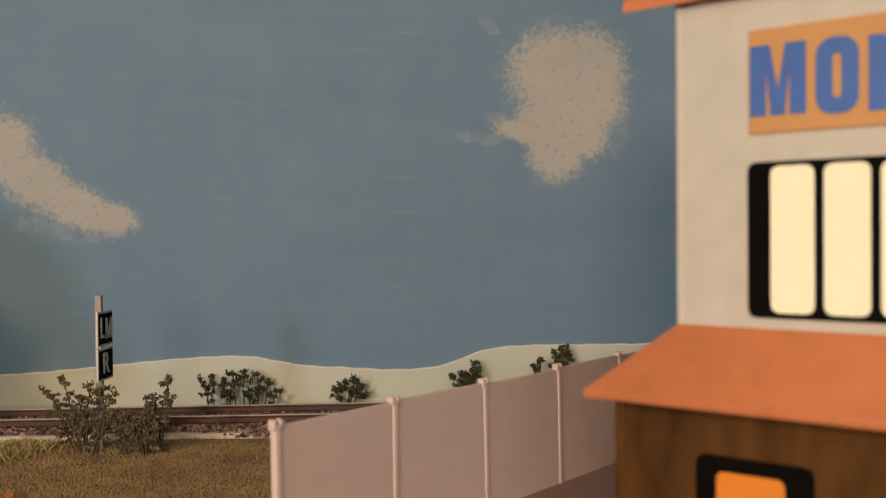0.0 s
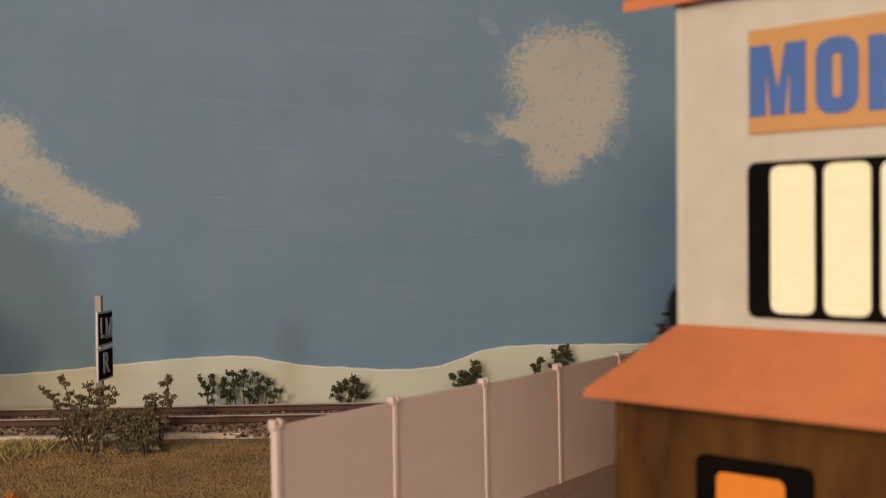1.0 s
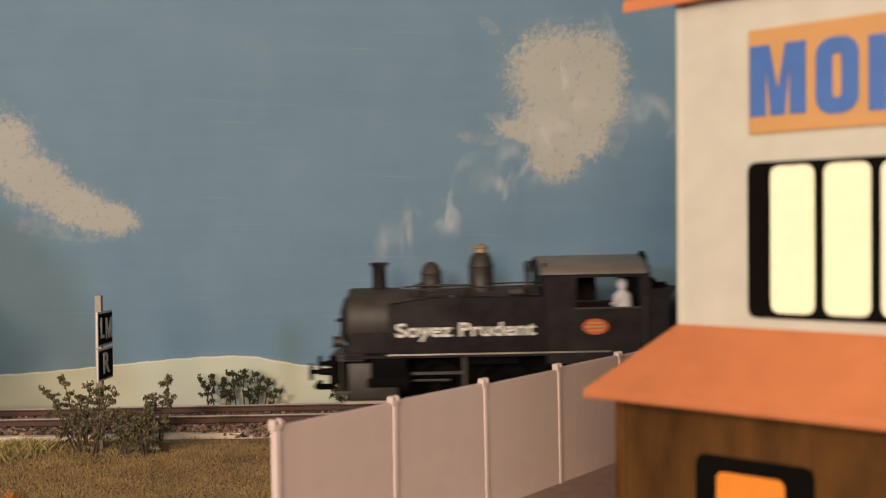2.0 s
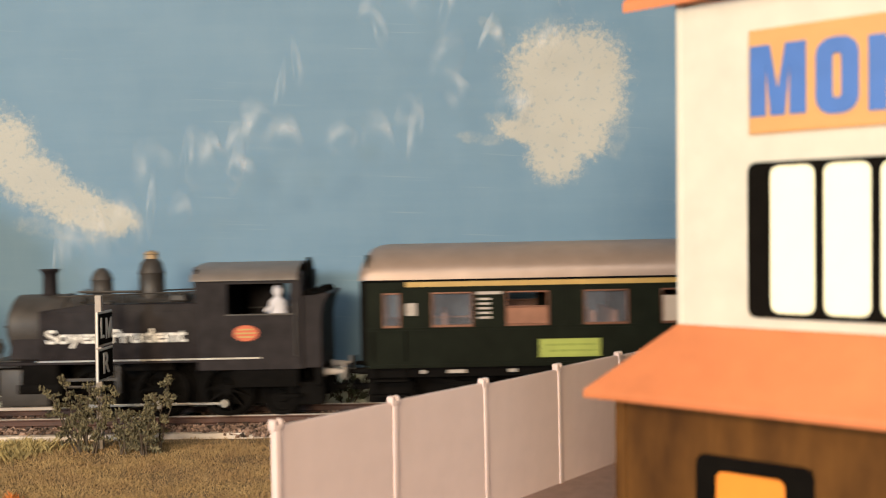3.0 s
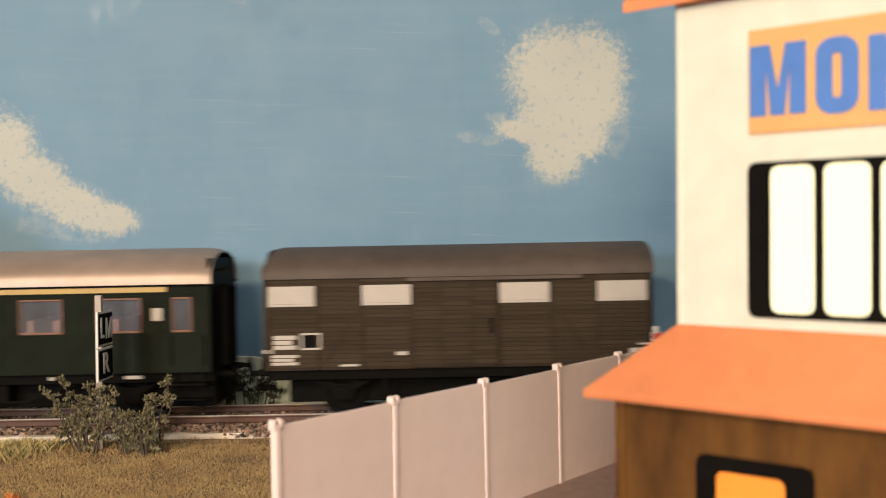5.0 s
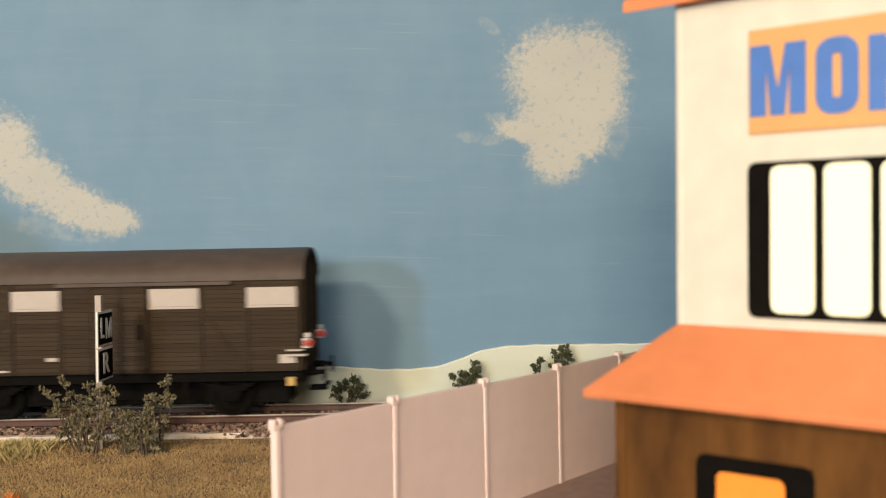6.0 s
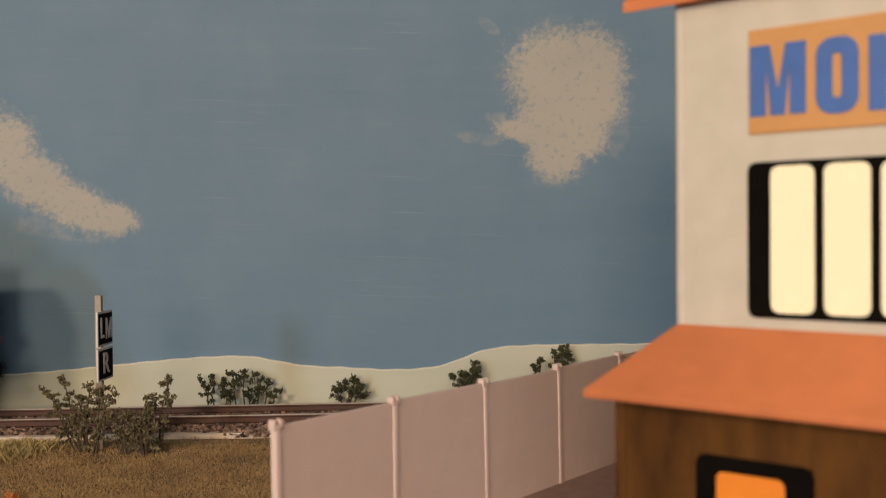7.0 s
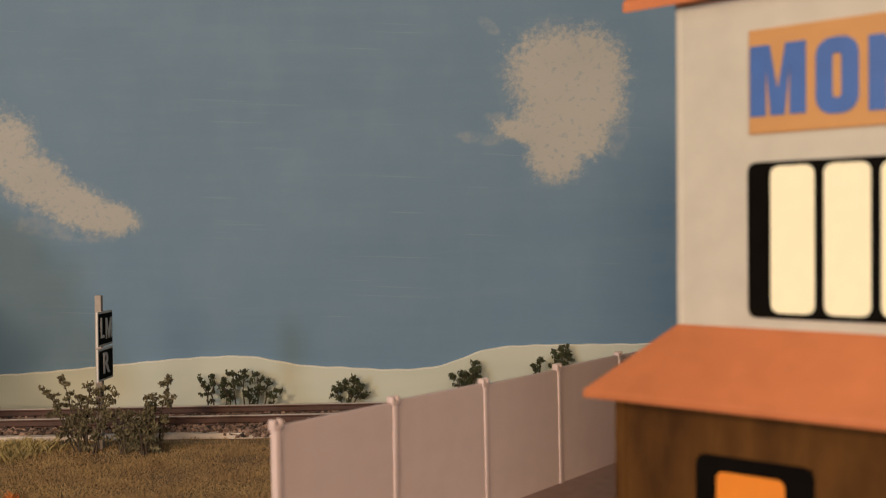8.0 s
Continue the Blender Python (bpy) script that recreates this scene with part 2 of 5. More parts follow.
def sky_material():
    """Hand-painted sky: blue with broad brush strokes, two stippled clouds and thin pale scratches."""
    m = bpy.data.materials.new("painted_sky")
    m.use_nodes = True
    nt = m.node_tree
    L = nt.links.new
    b = nt.nodes["Principled BSDF"]
    b.inputs["Roughness"].default_value = 0.55
    b.inputs["Specular IOR Level"].default_value = 0.3
    tc = nt.nodes.new("ShaderNodeTexCoord")

    def mapping(loc, scale, rot=0.0):
        n = nt.nodes.new("ShaderNodeMapping")
        n.vector_type = "TEXTURE"
        n.inputs["Location"].default_value = loc
        n.inputs["Scale"].default_value = scale
        n.inputs["Rotation"].default_value = (0, radians(rot), 0)
        L(tc.outputs["Object"], n.inputs["Vector"])
        return n.outputs[0]

    def noise_at(vec, scale, detail=4, rough=0.6):
        n = nt.nodes.new("ShaderNodeTexNoise")
        n.inputs["Scale"].default_value, n.inputs["Detail"].default_value, n.inputs["Roughness"].default_value = scale, detail, rough
        L(vec, n.inputs["Vector"])
        return n.outputs["Fac"]

    def calc(op, a, c, e=None):
        n = nt.nodes.new("ShaderNodeMath")
        n.operation = op
        for i, v in enumerate((a, c, e)):
            if v is None:
                continue
            if isinstance(v, (int, float)):
                n.inputs[i].default_value = v
            else:
                L(v, n.inputs[i])
        return n.outputs[0]

    def ramp(v, lo, hi, to0=0.0, to1=1.0):
        n = nt.nodes.new("ShaderNodeMapRange")
        for k, x in (("From Min", lo), ("From Max", hi), ("To Min", to0), ("To Max", to1)):
            n.inputs[k].default_value = x
        L(v, n.inputs["Value"])
        return n.outputs[0]

    def mix(f, a, c):
        n = nt.nodes.new("ShaderNodeMix")
        n.data_type = "RGBA"
        for i, v in ((0, f), (6, a), (7, c)):
            if isinstance(v, tuple):
                n.inputs[i].default_value = (*v, 1)
            else:
                L(v, n.inputs[i])
        return n.outputs[2]

    strokes = noise_at(mapping((0, 0, 0), (0.05, 1, 0.004)), 1.0, 5, 0.55)
    broad = noise_at(mapping((0, 0, 0), (1, 1, 0.5)), 14.0, 3)
    base = mix(ramp(broad, 0.3, 0.7), SKY_A, SKY_B)
    base = mix(ramp(strokes, 0.45, 0.75, 0.0, 0.13), base, SKY_C)
    blotch = noise_at(mapping((0, 0, 0), (0.6, 1, 1.1)), 45.0, 4, 0.6)
    base = mix(ramp(blotch, 0.42, 0.72, 0.0, 0.16), base, SKY_C)
    fine = noise_at(mapping((0, 0, 0), (0.045, 1, 0.0009), 3), 1.0, 2)
    base = mix(ramp(fine, 0.66, 0.80, 0.0, 0.22), base, (0.50, 0.55, 0.55))

    def blob(x, z, w, h, rot=0.0):
        g = nt.nodes.new("ShaderNodeVectorMath")
        g.operation = "LENGTH"
        L(mapping((x, 0, z), (w, 1000.0, h), rot), g.inputs[0])
        return calc("SUBTRACT", 1.0, g.outputs["Value"])

    def merged(specs):
        total = None
        for spec in specs:
            v = blob(*spec)
            total = v if total is None else calc("SMOOTH_MAX", total, v, 0.15)
        return total

    cloud, wisp = merged(CLOUDS), merged(WISPS)
    edge = noise_at(mapping((0, 0, 0), (1, 1, 1)), 190.0, 4, 0.65)
    stipple = noise_at(mapping((0, 0, 0), (1, 1, 1)), 560.0, 4, 0.65)
    dimple = noise_at(mapping((0.4, 0, 0.2), (1, 1, 0.8)), 480.0, 2, 0.5)
    body = calc("ADD", cloud, calc("MULTIPLY_ADD", edge, 0.62, -0.31))
    dab = calc("ADD", body, calc("MULTIPLY_ADD", stipple, 1.15, -0.575))
    # a thin dry-brushed halo, the stippled body over it, and dimples where the blue shows through
    halo = calc("MULTIPLY", ramp(calc("MAXIMUM", body, calc("ADD", wisp, calc("MULTIPLY_ADD", edge, 1.2, -0.6))), -0.30, 0.15, 0.0, 0.30), ramp(edge, 0.36, 0.62))
    mask = calc("MAXIMUM", ramp(dab, -0.14, 0.32), halo)
    mask = calc("MULTIPLY", mask, calc("SUBTRACT", 1.0, calc("MULTIPLY", ramp(dimple, 0.58, 0.70), 0.38)))
    tone = mix(ramp(broad, 0.35, 0.65), (0.435, 0.44, 0.41), (0.495, 0.495, 0.45))
    col = mix(calc("MULTIPLY", mask, 0.92), base, tone)
    L(col, b.inputs["Base Color"])
    bp = nt.nodes.new("ShaderNodeBump")
    bp.inputs["Strength"].default_value = 0.35
    bp.inputs["Distance"].default_value = 0.0002
    L(calc("ADD", strokes, calc("MULTIPLY", mask, calc("MULTIPLY", stipple, 1.2))), bp.inputs["Height"])
    L(bp.outputs[0], b.inputs["Normal"])
    return m


SKY_A, SKY_B, SKY_C = (0.133, 0.242, 0.362), (0.158, 0.274, 0.40), (0.235, 0.34, 0.44)
# x, z, half width, half height in metres, turn in degrees
CLOUDS = [(0.0380, 0.1050, 0.0170, 0.0145), (0.0475, 0.1050, 0.0130, 0.0145), (0.0400, 0.0920, 0.0165, 0.0125), (0.0290, 0.0855, 0.0125, 0.0045, 12), (0.0370, 0.0785, 0.0095, 0.0095),
          (0.0500, 0.0960, 0.0100, 0.0120), (0.0460, 0.0840, 0.0085, 0.0080),
          (-0.1410, 0.0830, 0.0105, 0.0120, 20), (-0.1310, 0.0730, 0.0145, 0.0090, 30), (-0.1180, 0.0645, 0.0150, 0.0072, 25), (-0.1070, 0.0605, 0.0095, 0.0056, 15), (-0.1520, 0.0880, 0.0120, 0.0150)]
WISPS = [(0.0160, 0.1200, 0.0036, 0.0016, 42), (0.0195, 0.0905, 0.0060, 0.0016, 3), (0.0120, 0.0840, 0.0070, 0.0018, 8), (0.0560, 0.0900, 0.0040, 0.0120), (-0.1220, 0.0570, 0.0160, 0.0030, 8)]
M_SKY = sky_material()

# ---- building blocks: meshes are shaped in millimetres ----
MM = 0.001


def part(name, bm, material, parent=None, label="", smooth=False):
    me = bpy.data.meshes.new(name)
    bmesh.ops.recalc_face_normals(bm, faces=bm.faces)
    bm.to_mesh(me)
    bm.free()
    me.transform(Matrix.Scale(MM, 4))
    for m in material if isinstance(material, (list, tuple)) else [material]:
        me.materials.append(m)
    if smooth:
        me.shade_smooth()
        me.set_sharp_from_angle(angle=radians(38))
    ob = new(name, me)
    if parent is not None:
        ob.parent = parent
    if label:
        tagged(ob, label)
    return ob


def share(name, source, parent, m):
    ob = new(name, source.data)
    ob.parent = parent
    ob.matrix_basis = m
    return ob


def thing(name, m, label, category, group="", kind=""):
    ob = new(name)
    ob.empty_display_size = 0.005
    ob.matrix_basis = m
    return tagged(ob, label, category, group, kind)


def at(x, y, z, rx=0, ry=0, rz=0):
    """A pose in millimetres and degrees."""
    return pose(x * MM, y * MM, z * MM, rx, ry, rz)


def box(bm, x0, x1, y0, y1, z0, z1, bevel=0.0, m=None, mi=0):
    r = bmesh.ops.create_cube(bm, size=1.0)
    vs = r["verts"]
    for v in vs:
        v.co = Vector(((x0 + x1) / 2 + v.co.x * (x1 - x0), (y0 + y1) / 2 + v.co.y * (y1 - y0), (z0 + z1) / 2 + v.co.z * (z1 - z0)))
    fs = {f for v in vs for f in v.link_faces}
    if bevel > 0:
        es = {e for v in vs for e in v.link_edges}
        r = bmesh.ops.bevel(bm, geom=list(es), offset=bevel, segments=2, profile=0.5, affect="EDGES")
        vs = r["verts"]
        fs = {f for v in vs for f in v.link_faces}
    for f in fs:
        f.material_index = mi
    if m is not None:
        bmesh.ops.transform(bm, matrix=m, verts=list(vs))
    return bm


def lathe(bm, profile, m=None, seg=20, cap=True):
    """Turns (radius, height) pairs about z."""
    rings = []
    for r, h in profile:
        rings.append([bm.verts.new(Vector((r * math.cos(2 * math.pi * i / seg), r * math.sin(2 * math.pi * i / seg), h))) for i in range(seg)])
    for a, c in zip(rings, rings[1:]):
        for i in range(seg):
            bm.faces.new((a[i], a[(i + 1) % seg], c[(i + 1) % seg], c[i]))
    if cap:
        bm.faces.new(rings[0])
        bm.faces.new(rings[-1])
    if m is not None:
        bmesh.ops.transform(bm, matrix=m, verts=[v for ring in rings for v in ring])
    return bm


def rod(bm, a, c, r, seg=8):
    a, c = Vector(a), Vector(c)
    q = (c - a).to_track_quat("Z", "Y").to_matrix().to_4x4()
    return lathe(bm, [(r, 0), (r, (c - a).length)], Matrix.Translation(a) @ q, seg)


def prism(bm, outline, y0, y1, m=None):
    """Extrudes an outline of (x, z) from y0 to y1."""
    a = [bm.verts.new((x, y0, z)) for x, z in outline]
    c = [bm.verts.new((x, y1, z)) for x, z in outline]
    n = len(outline)
    bm.faces.new(a)
    bm.faces.new(list(reversed(c)))
    for i in range(n):
        bm.faces.new((a[i], c[i], c[(i + 1) % n], a[(i + 1) % n]))
    if m is not None:
        bmesh.ops.transform(bm, matrix=m, verts=a + c)
    return bm


def slab_rounded(bm, x0, x1, z0, z1, y0, y1, r, m=None):
    pts = []
    for cx, cz, a0 in ((x1 - r, z1 - r, 0), (x0 + r, z1 - r, 90), (x0 + r, z0 + r, 180), (x1 - r, z0 + r, 270)):
        for k in range(5):
            a = radians(a0 + k * 22.5)
            pts.append((cx + r * math.cos(a), cz + r * math.sin(a)))
    return prism(bm, pts, y0, y1, m)


def lettering(name, text, size, width, thick, bold, material, parent, m, label="", stroke=0.0):
    """Raised lettering in the built-in font; its x runs along the line, y up, z out. width: the line's length in mm."""
    cu = bpy.data.curves.new(name, "FONT")
    cu.body, cu.size, cu.align_x, cu.align_y = text, size, "CENTER", "CENTER"
    cu.extrude, cu.offset, cu.resolution_u = thick / 2, bold, 6
    tmp = bpy.data.objects.new(name, cu)
    scene.collection.objects.link(tmp)
    bpy.context.view_layer.update()
    me = bpy.data.meshes.new_from_object(tmp.evaluated_get(bpy.context.evaluated_depsgraph_get()))
    bpy.data.objects.remove(tmp)
    bpy.data.curves.remove(cu)
    if stroke:
        tmp_bm = bmesh.new()
        for i in range(-3, 4):
            c = me.copy()
            c.transform(Matrix.Translation((stroke * i / 3, 0, 0.004 * i)))
            tmp_bm.from_mesh(c)
            bpy.data.meshes.remove(c)
        tmp_bm.to_mesh(me)
        tmp_bm.free()
    xs = [v.co.x for v in me.vertices]
    k = width / (max(xs) - min(xs))
    mid = (max(xs) + min(xs)) / 2
    me.transform(Matrix.Scale(MM, 4) @ Matrix.Diagonal((k, 1, 1, 1)) @ Matrix.Translation((-mid, 0, 0)))
    me.materials.clear()
    me.materials.append(material)
    ob = new(name, me)
    ob.parent = parent
    ob.matrix_basis = m
    if label:
        tagged(ob, label)
    return ob


def capital_m(name, width, height, leg, thick, material, parent, m):
    """A block capital M: two legs and a V between them. x along the line, y up, z out."""
    w, h, g = width / 2, height / 2, leg
    v = leg * 1.05
    outline = [(-w, -h), (-w + g, -h), (-w + g, h * 0.45), (-v * 0.42, -h), (v * 0.42, -h), (w - g, h * 0.45), (w - g, -h), (w, -h),
               (w, h), (w - g * 1.25, h), (0, -h * 0.30), (-w + g * 1.25, h), (-w, h)]
    bm = bmesh.new()
    prism(bm, outline, -thick / 2, thick / 2, Matrix.Rotation(radians(-90), 4, "X"))
    ob = part(name, bm, material, parent)
    ob.matrix_basis = m
    return ob


# ---- the room round the layout ----


def plate(name, x0, x1, y0, y1, z0, z1, material, label, category):
    bm = bmesh.new()
    box(bm, x0, x1, y0, y1, z0, z1)
    return tagged(part(name, bm, material), label, category, kind="structure")


plate("floor", -2100, 2100, -2600, 1000, -800, -750, M_FLOOR, "brown floor of the room", "floor")
plate("ceiling", -2100, 2100, -2600, 1000, 1600, 1650, M_ROOM, "plain cream ceiling of the room", "ceiling")
plate("wall_north", -2100, 2100, 1000, 1050, -750, 1600, M_ROOM, "plain cream wall behind the layout", "wall")
plate("wall_south", -2100, 2100, -2650, -2600, -750, 1600, M_ROOM, "plain cream wall facing the layout", "wall")
plate("wall_west", -2150, -2100, -2650, 1050, -750, 1600, M_ROOM, "plain cream side wall of the room", "wall")
plate("wall_east", 2100, 2150, -2650, 1050, -750, 1600, M_ROOM, "plain cream side wall of the room", "wall")

# ---- baseboard, ground, sky board ----
TRACK_Y, RAIL_Z = 277.0, 4.0
SKY_Y = 313.0


def baseboard():
    t = thing("baseboard", at(0, 0, 0), "pale plywood baseboard table carrying the layout", "table")
    bm = bmesh.new()
    box(bm, -690, 590, -40, 330, -22, -2.2, 0.8)
    part("tabletop", bm, M_TABLE, t)
    leg = None
    for x in (-655, 555):
        for y in (0, 290):
            if leg is None:
                bm = bmesh.new()
                box(bm, -22, 22, -22, 22, -750, -22, 1.0)
                leg = part("leg", bm, M_TABLE, t)
                leg.matrix_basis = at(x, y, 0)
            else:
                share("leg", leg, t, at(x, y, 0))


baseboard()


def uneven_sheet(name, x0, x1, y0, y1, step, z0, amp, material, label, category):
    bm = bmesh.new()
    nx, ny = int((x1 - x0) / step) + 1, int((y1 - y0) / step) + 1
    rows = []
    for j in range(ny):
        row = []
        for i in range(nx):
            x, y = x0 + (x1 - x0) * i / (nx - 1), y0 + (y1 - y0) * j / (ny - 1)
            h = noise.noise((x * 0.05, y * 0.05, 1.0)) * amp + noise.noise((x * 0.3, y * 0.3, 5.0)) * amp * 0.3
            row.append(bm.verts.new((x, y, z0 + h)))
        rows.append(row)
    for a, c in zip(rows, rows[1:]):
        for i in range(nx - 1):
            bm.faces.new((a[i], a[i + 1], c[i + 1], c[i]))
    return tagged(part(name, bm, material, smooth=True), label, category, kind="structure")


uneven_sheet("ground", -680, 580, -30, 312, 4.0, -0.5, 0.5, M_EARTH, "brown scatter earth of the layout", "ground")


def yard():
    """The paved yard on the station's side of the fence, a thin sheet along the fence line."""
    bm = bmesh.new()
    f = (Vector((-24.9, 141.8)), Vector((0.632, 0.775)))
    n = Vector((0.775, -0.632))
    pts = [f[0] + f[1] * s + n * d for s, d in ((-30, -0.2), (130, -0.2), (130, 150), (-30, 150))]
    prism(bm, [(p.x, p.y) for p in pts], -1.5, 0.35)
    ob = part("pavement", bm, M_YARD)
    ob.data.transform(Matrix(((1, 0, 0, 0), (0, 0, 1, 0), (0, 1, 0, 0), (0, 0, 0, 1))))
    tagged(ob, "grey-brown yard surface beside the fence", "pavement", kind="structure")


yard()


def sky_board():
    bm = bmesh.new()
    box(bm, -680, 580, 0, 6, -2.2, 330, 0.4)
    ob = part("backdrop", bm, M_SKY)
    ob.matrix_basis = at(0, SKY_Y, 0)
    tagged(ob, "blue sky board hand-painted with stippled clouds", "backdrop", kind="structure")


sky_board()


def hill_height(x):
    def g(c, wl, wr, h):
        w = wl if x < c else wr
        return h * math.exp(-((x - c) / w) ** 2)
    far = 3.0 * math.sin(x * 0.031 + 1.0) if abs(x) > 190 else 0.0
    rise = 7.2 / (1 + math.exp(-(x - 6) / 4.6)) - 0.011 * max(0.0, x - 34)
    return 9.8 + g(-67, 55, 20, 5.5) + 0.9 * math.exp(-((x + 34) / 12) ** 2) + rise + 0.10 * math.sin(x * 0.7) + 0.4 * far * min(1, (abs(x) - 190) / 60 if abs(x) > 190 else 0)


def hills():
    bm = bmesh.new()
    xs = [-678 + 2.0 * i for i in range(629)]
    lo_f = [bm.verts.new((x, -1.0, -1.0)) for x in xs]
    hi_f = [bm.verts.new((x, -1.0, hill_height(x))) for x in xs]
    hi_b = [bm.verts.new((x, -0.1, hill_height(x) + 0.25)) for x in xs]
    for i in range(len(xs) - 1):
        bm.faces.new((lo_f[i], lo_f[i + 1], hi_f[i + 1], hi_f[i]))
        f = bm.faces.new((hi_f[i], hi_f[i + 1], hi_b[i + 1], hi_b[i]))
        f.material_index = 1
    lip = [[bm.verts.new((x, -1.15, hill_height(x) + dz + 0.1 * noise.noise((x * 0.25, 9, 0)))) for x in xs] for dz in (-0.2, 0.12)]
    for i in range(len(xs) - 1):
        bm.faces.new((lip[0][i], lip[0][i + 1], lip[1][i + 1], lip[1][i])).material_index = 1
    ob = part("hill_cutout", bm, [M_HILL, M_CARD])
    ob.matrix_basis = at(0, SKY_Y, 0)
    tagged(ob, "pale green rolling hill cutout with white card edge", "backdrop", kind="structure")


hills()

# ---- the station ----
FENCE_DIR = math.degrees(math.atan2(0.775, 0.632))


def station():
    """Local frame: x along the front to the viewer's right, -y out of the front, z up; the upper storey's corner is the origin."""
    t = thing("station_building", at(26.35, 112.2, 0.35, 0, 0.8, FENCE_DIR - 90), "cream model station with orange roofs and lit windows", "building")
    W, D = 96.0, 62.0

    # upper storey: the front wall is pieced round its window
    wx0, wx1, wz0, wz1 = 8.6, 66.0, 41.3, 57.9
    bm = bmesh.new()
    T = 2.0
    box(bm, 0, wx0, 0, T, 30, 77.2, 0)
    box(bm, wx1, W, 0, T, 30, 77.2, 0)
    box(bm, wx0, wx1, 0, T, 30, wz0, 0)
    box(bm, wx0, wx1, 0, T, wz1, 77.6, 0)
    bmesh.ops.remove_doubles(bm, verts=bm.verts, dist=0.01)
    upper = part("upper_wall", bm, M_PLASTER, t, "uneven cream plaster wall")
    for x0, x1, y0, y1 in ((0.0, T, T, D), (W - T, W, T, D), (T, W - T, D - T, D)):
        bm = bmesh.new()
        box(bm, x0, x1, y0, y1, 30, 77.2)
        part("upper_wall", bm, M_PLASTER, t)
    # rounded, slightly bulging corner of the hand-made wall
    bm = bmesh.new()
    prof = []
    for k in range(25):
        z = 40 + 36.8 * k / 24
        prof.append((0.55 + 0.10 * noise.noise((z * 0.12, 3.1, 0)), z))
    lathe(bm, prof, Matrix.Translation((0.42, 0.42, 0)), 14)
    part("wall_corner", bm, M_PLASTER, upper, smooth=True)

    # the long window: black frame, mullions, lit panes
    win = bmesh.new()
    slab_rounded(win, wx0 - 0.15, wx1 + 0.1, wz0 - 0.15, wz1 + 0.15, -0.14, 1.6, 1.0)
    w = part("long_window", win, M_BLACK, t, "long dark-framed window lit from inside")
    pane = None
    for k in range(9):
        x = 11.0 + 5.62 * k
        if x + 5.2 > wx1:
            break
        if pane is None:
            bm = bmesh.new()
            slab_rounded(bm, 0, 4.65, wz0 + 0.45, wz1 - 0.35, -0.26, -0.10, 0.95)
            pane = part("pane", bm, M_PANE, w, "glowing cream pane")
            pane.matrix_basis = at(x, 0, 0)
        else:
            share("pane", pane, w, at(x, 0, 0))

    # name board
    bm = bmesh.new()
    box(bm, 8.7, 66.0, -0.35, 0.0, 61.1, 72.35, 0.1)
    board = part("name_board", bm, M_SIGN, t, "tan board with large blue capitals")
    capital_m("letter", 6.0, 7.6, 1.72, 0.14, M_BLUE, board, at(11.9, -0.42, 66.75, 90))
    # a condensed O: a heavy rounded ring with a narrow slot
    bm = bmesh.new()
    ring_out, ring_in = [], []
    for cx, cz, a0 in ((1, 1, 0), (-1, 1, 90), (-1, -1, 180), (1, -1, 270)):
        for k in range(6):
            a = radians(a0 + k * 18)
            ring_out.append((cx * 0.40 + 1.75 * math.cos(a), cz * 2.2 + 1.75 * math.sin(a)))
            ring_in.append((cx * 0.05 + 0.40 * math.cos(a), cz * 1.9 + 0.40 * math.sin(a)))
    y0, y1 = -0.49, -0.35
    vs = [[bm.verts.new((px, y, pz)) for px, pz in ring] for ring, y in ((ring_out, y0), (ring_in, y0), (ring_out, y1), (ring_in, y1))]
    n = len(ring_out)
    for p, q in ((0, 1), (0, 2), (1, 3)):
        for i in range(n):
            bm.faces.new((vs[p][i], vs[p][(i + 1) % n], vs[q][(i + 1) % n], vs[q][i]))
    ob = part("letter", bm, M_BLUE, board)
    ob.matrix_basis = at(18.05, 0, 66.55)
    bm = bmesh.new()
    prism(bm, [(-2.3, -3.8), (-0.55, -3.8), (-0.55, -0.2), (0.75, -3.8), (2.3, -3.8), (2.3, 3.8), (0.6, 3.8), (0.6, 0.4), (-0.7, 3.8), (-2.3, 3.8)], -0.49, -0.35)
    ob = part("letter", bm, M_BLUE, board)
    ob.matrix_basis = at(23.45, 0, 66.4)

    # skirt roof over the ground floor: a sloping hip that runs round the front and both ends
    def ring(off, z):
        return [Vector((-off, -off, z)), Vector((W + off, -off, z)), Vector((W + off, D, z)), Vector((-off, D, z))]

    def hip(bm, off0, z0, off1, z1, thick):
        rings = [ring(off0, z0), ring(off1, z1), ring(off1, z1 - thick), ring(off0 - 0.2, z0 - thick - 0.4)]
        vs = [[bm.verts.new(p) for p in r] for r in rings]
        for a, c in ((0, 1), (1, 2), (2, 3)):
            for i in (3, 0, 1):
                bm.faces.new((vs[a][i], vs[a][(i + 1) % 4], vs[c][(i + 1) % 4], vs[c][i]))
        return bm
    bm = hip(bmesh.new(), -0.1, 40.1, 7.9, 32.7, 0.95)
    bmesh.ops.bevel(bm, geom=list(bm.edges), offset=0.16, segments=2, profile=0.5, affect="EDGES")
    part("skirt_roof", bm, M_ORANGE, t, "orange painted skirt roof", smooth=True)

    # main roof: eaves overhang, slope and ridge
    e, eg, zE, t_roof, pitch = 1.6, 6.0, 76.2, 1.3, math.tan(radians(34))
    mid = D / 2
    zr = zE + (mid + e) * pitch
    bm = bmesh.new()
    prism(bm, [(-e, zE), (-e, zE + t_roof), (mid, zr + t_roof), (D + e, zE + t_roof), (D + e, zE), (mid, zr)], -eg, W + eg, Matrix(((0, 1, 0, 0), (1, 0, 0, 0), (0, 0, 1, 0), (0, 0, 0, 1))))
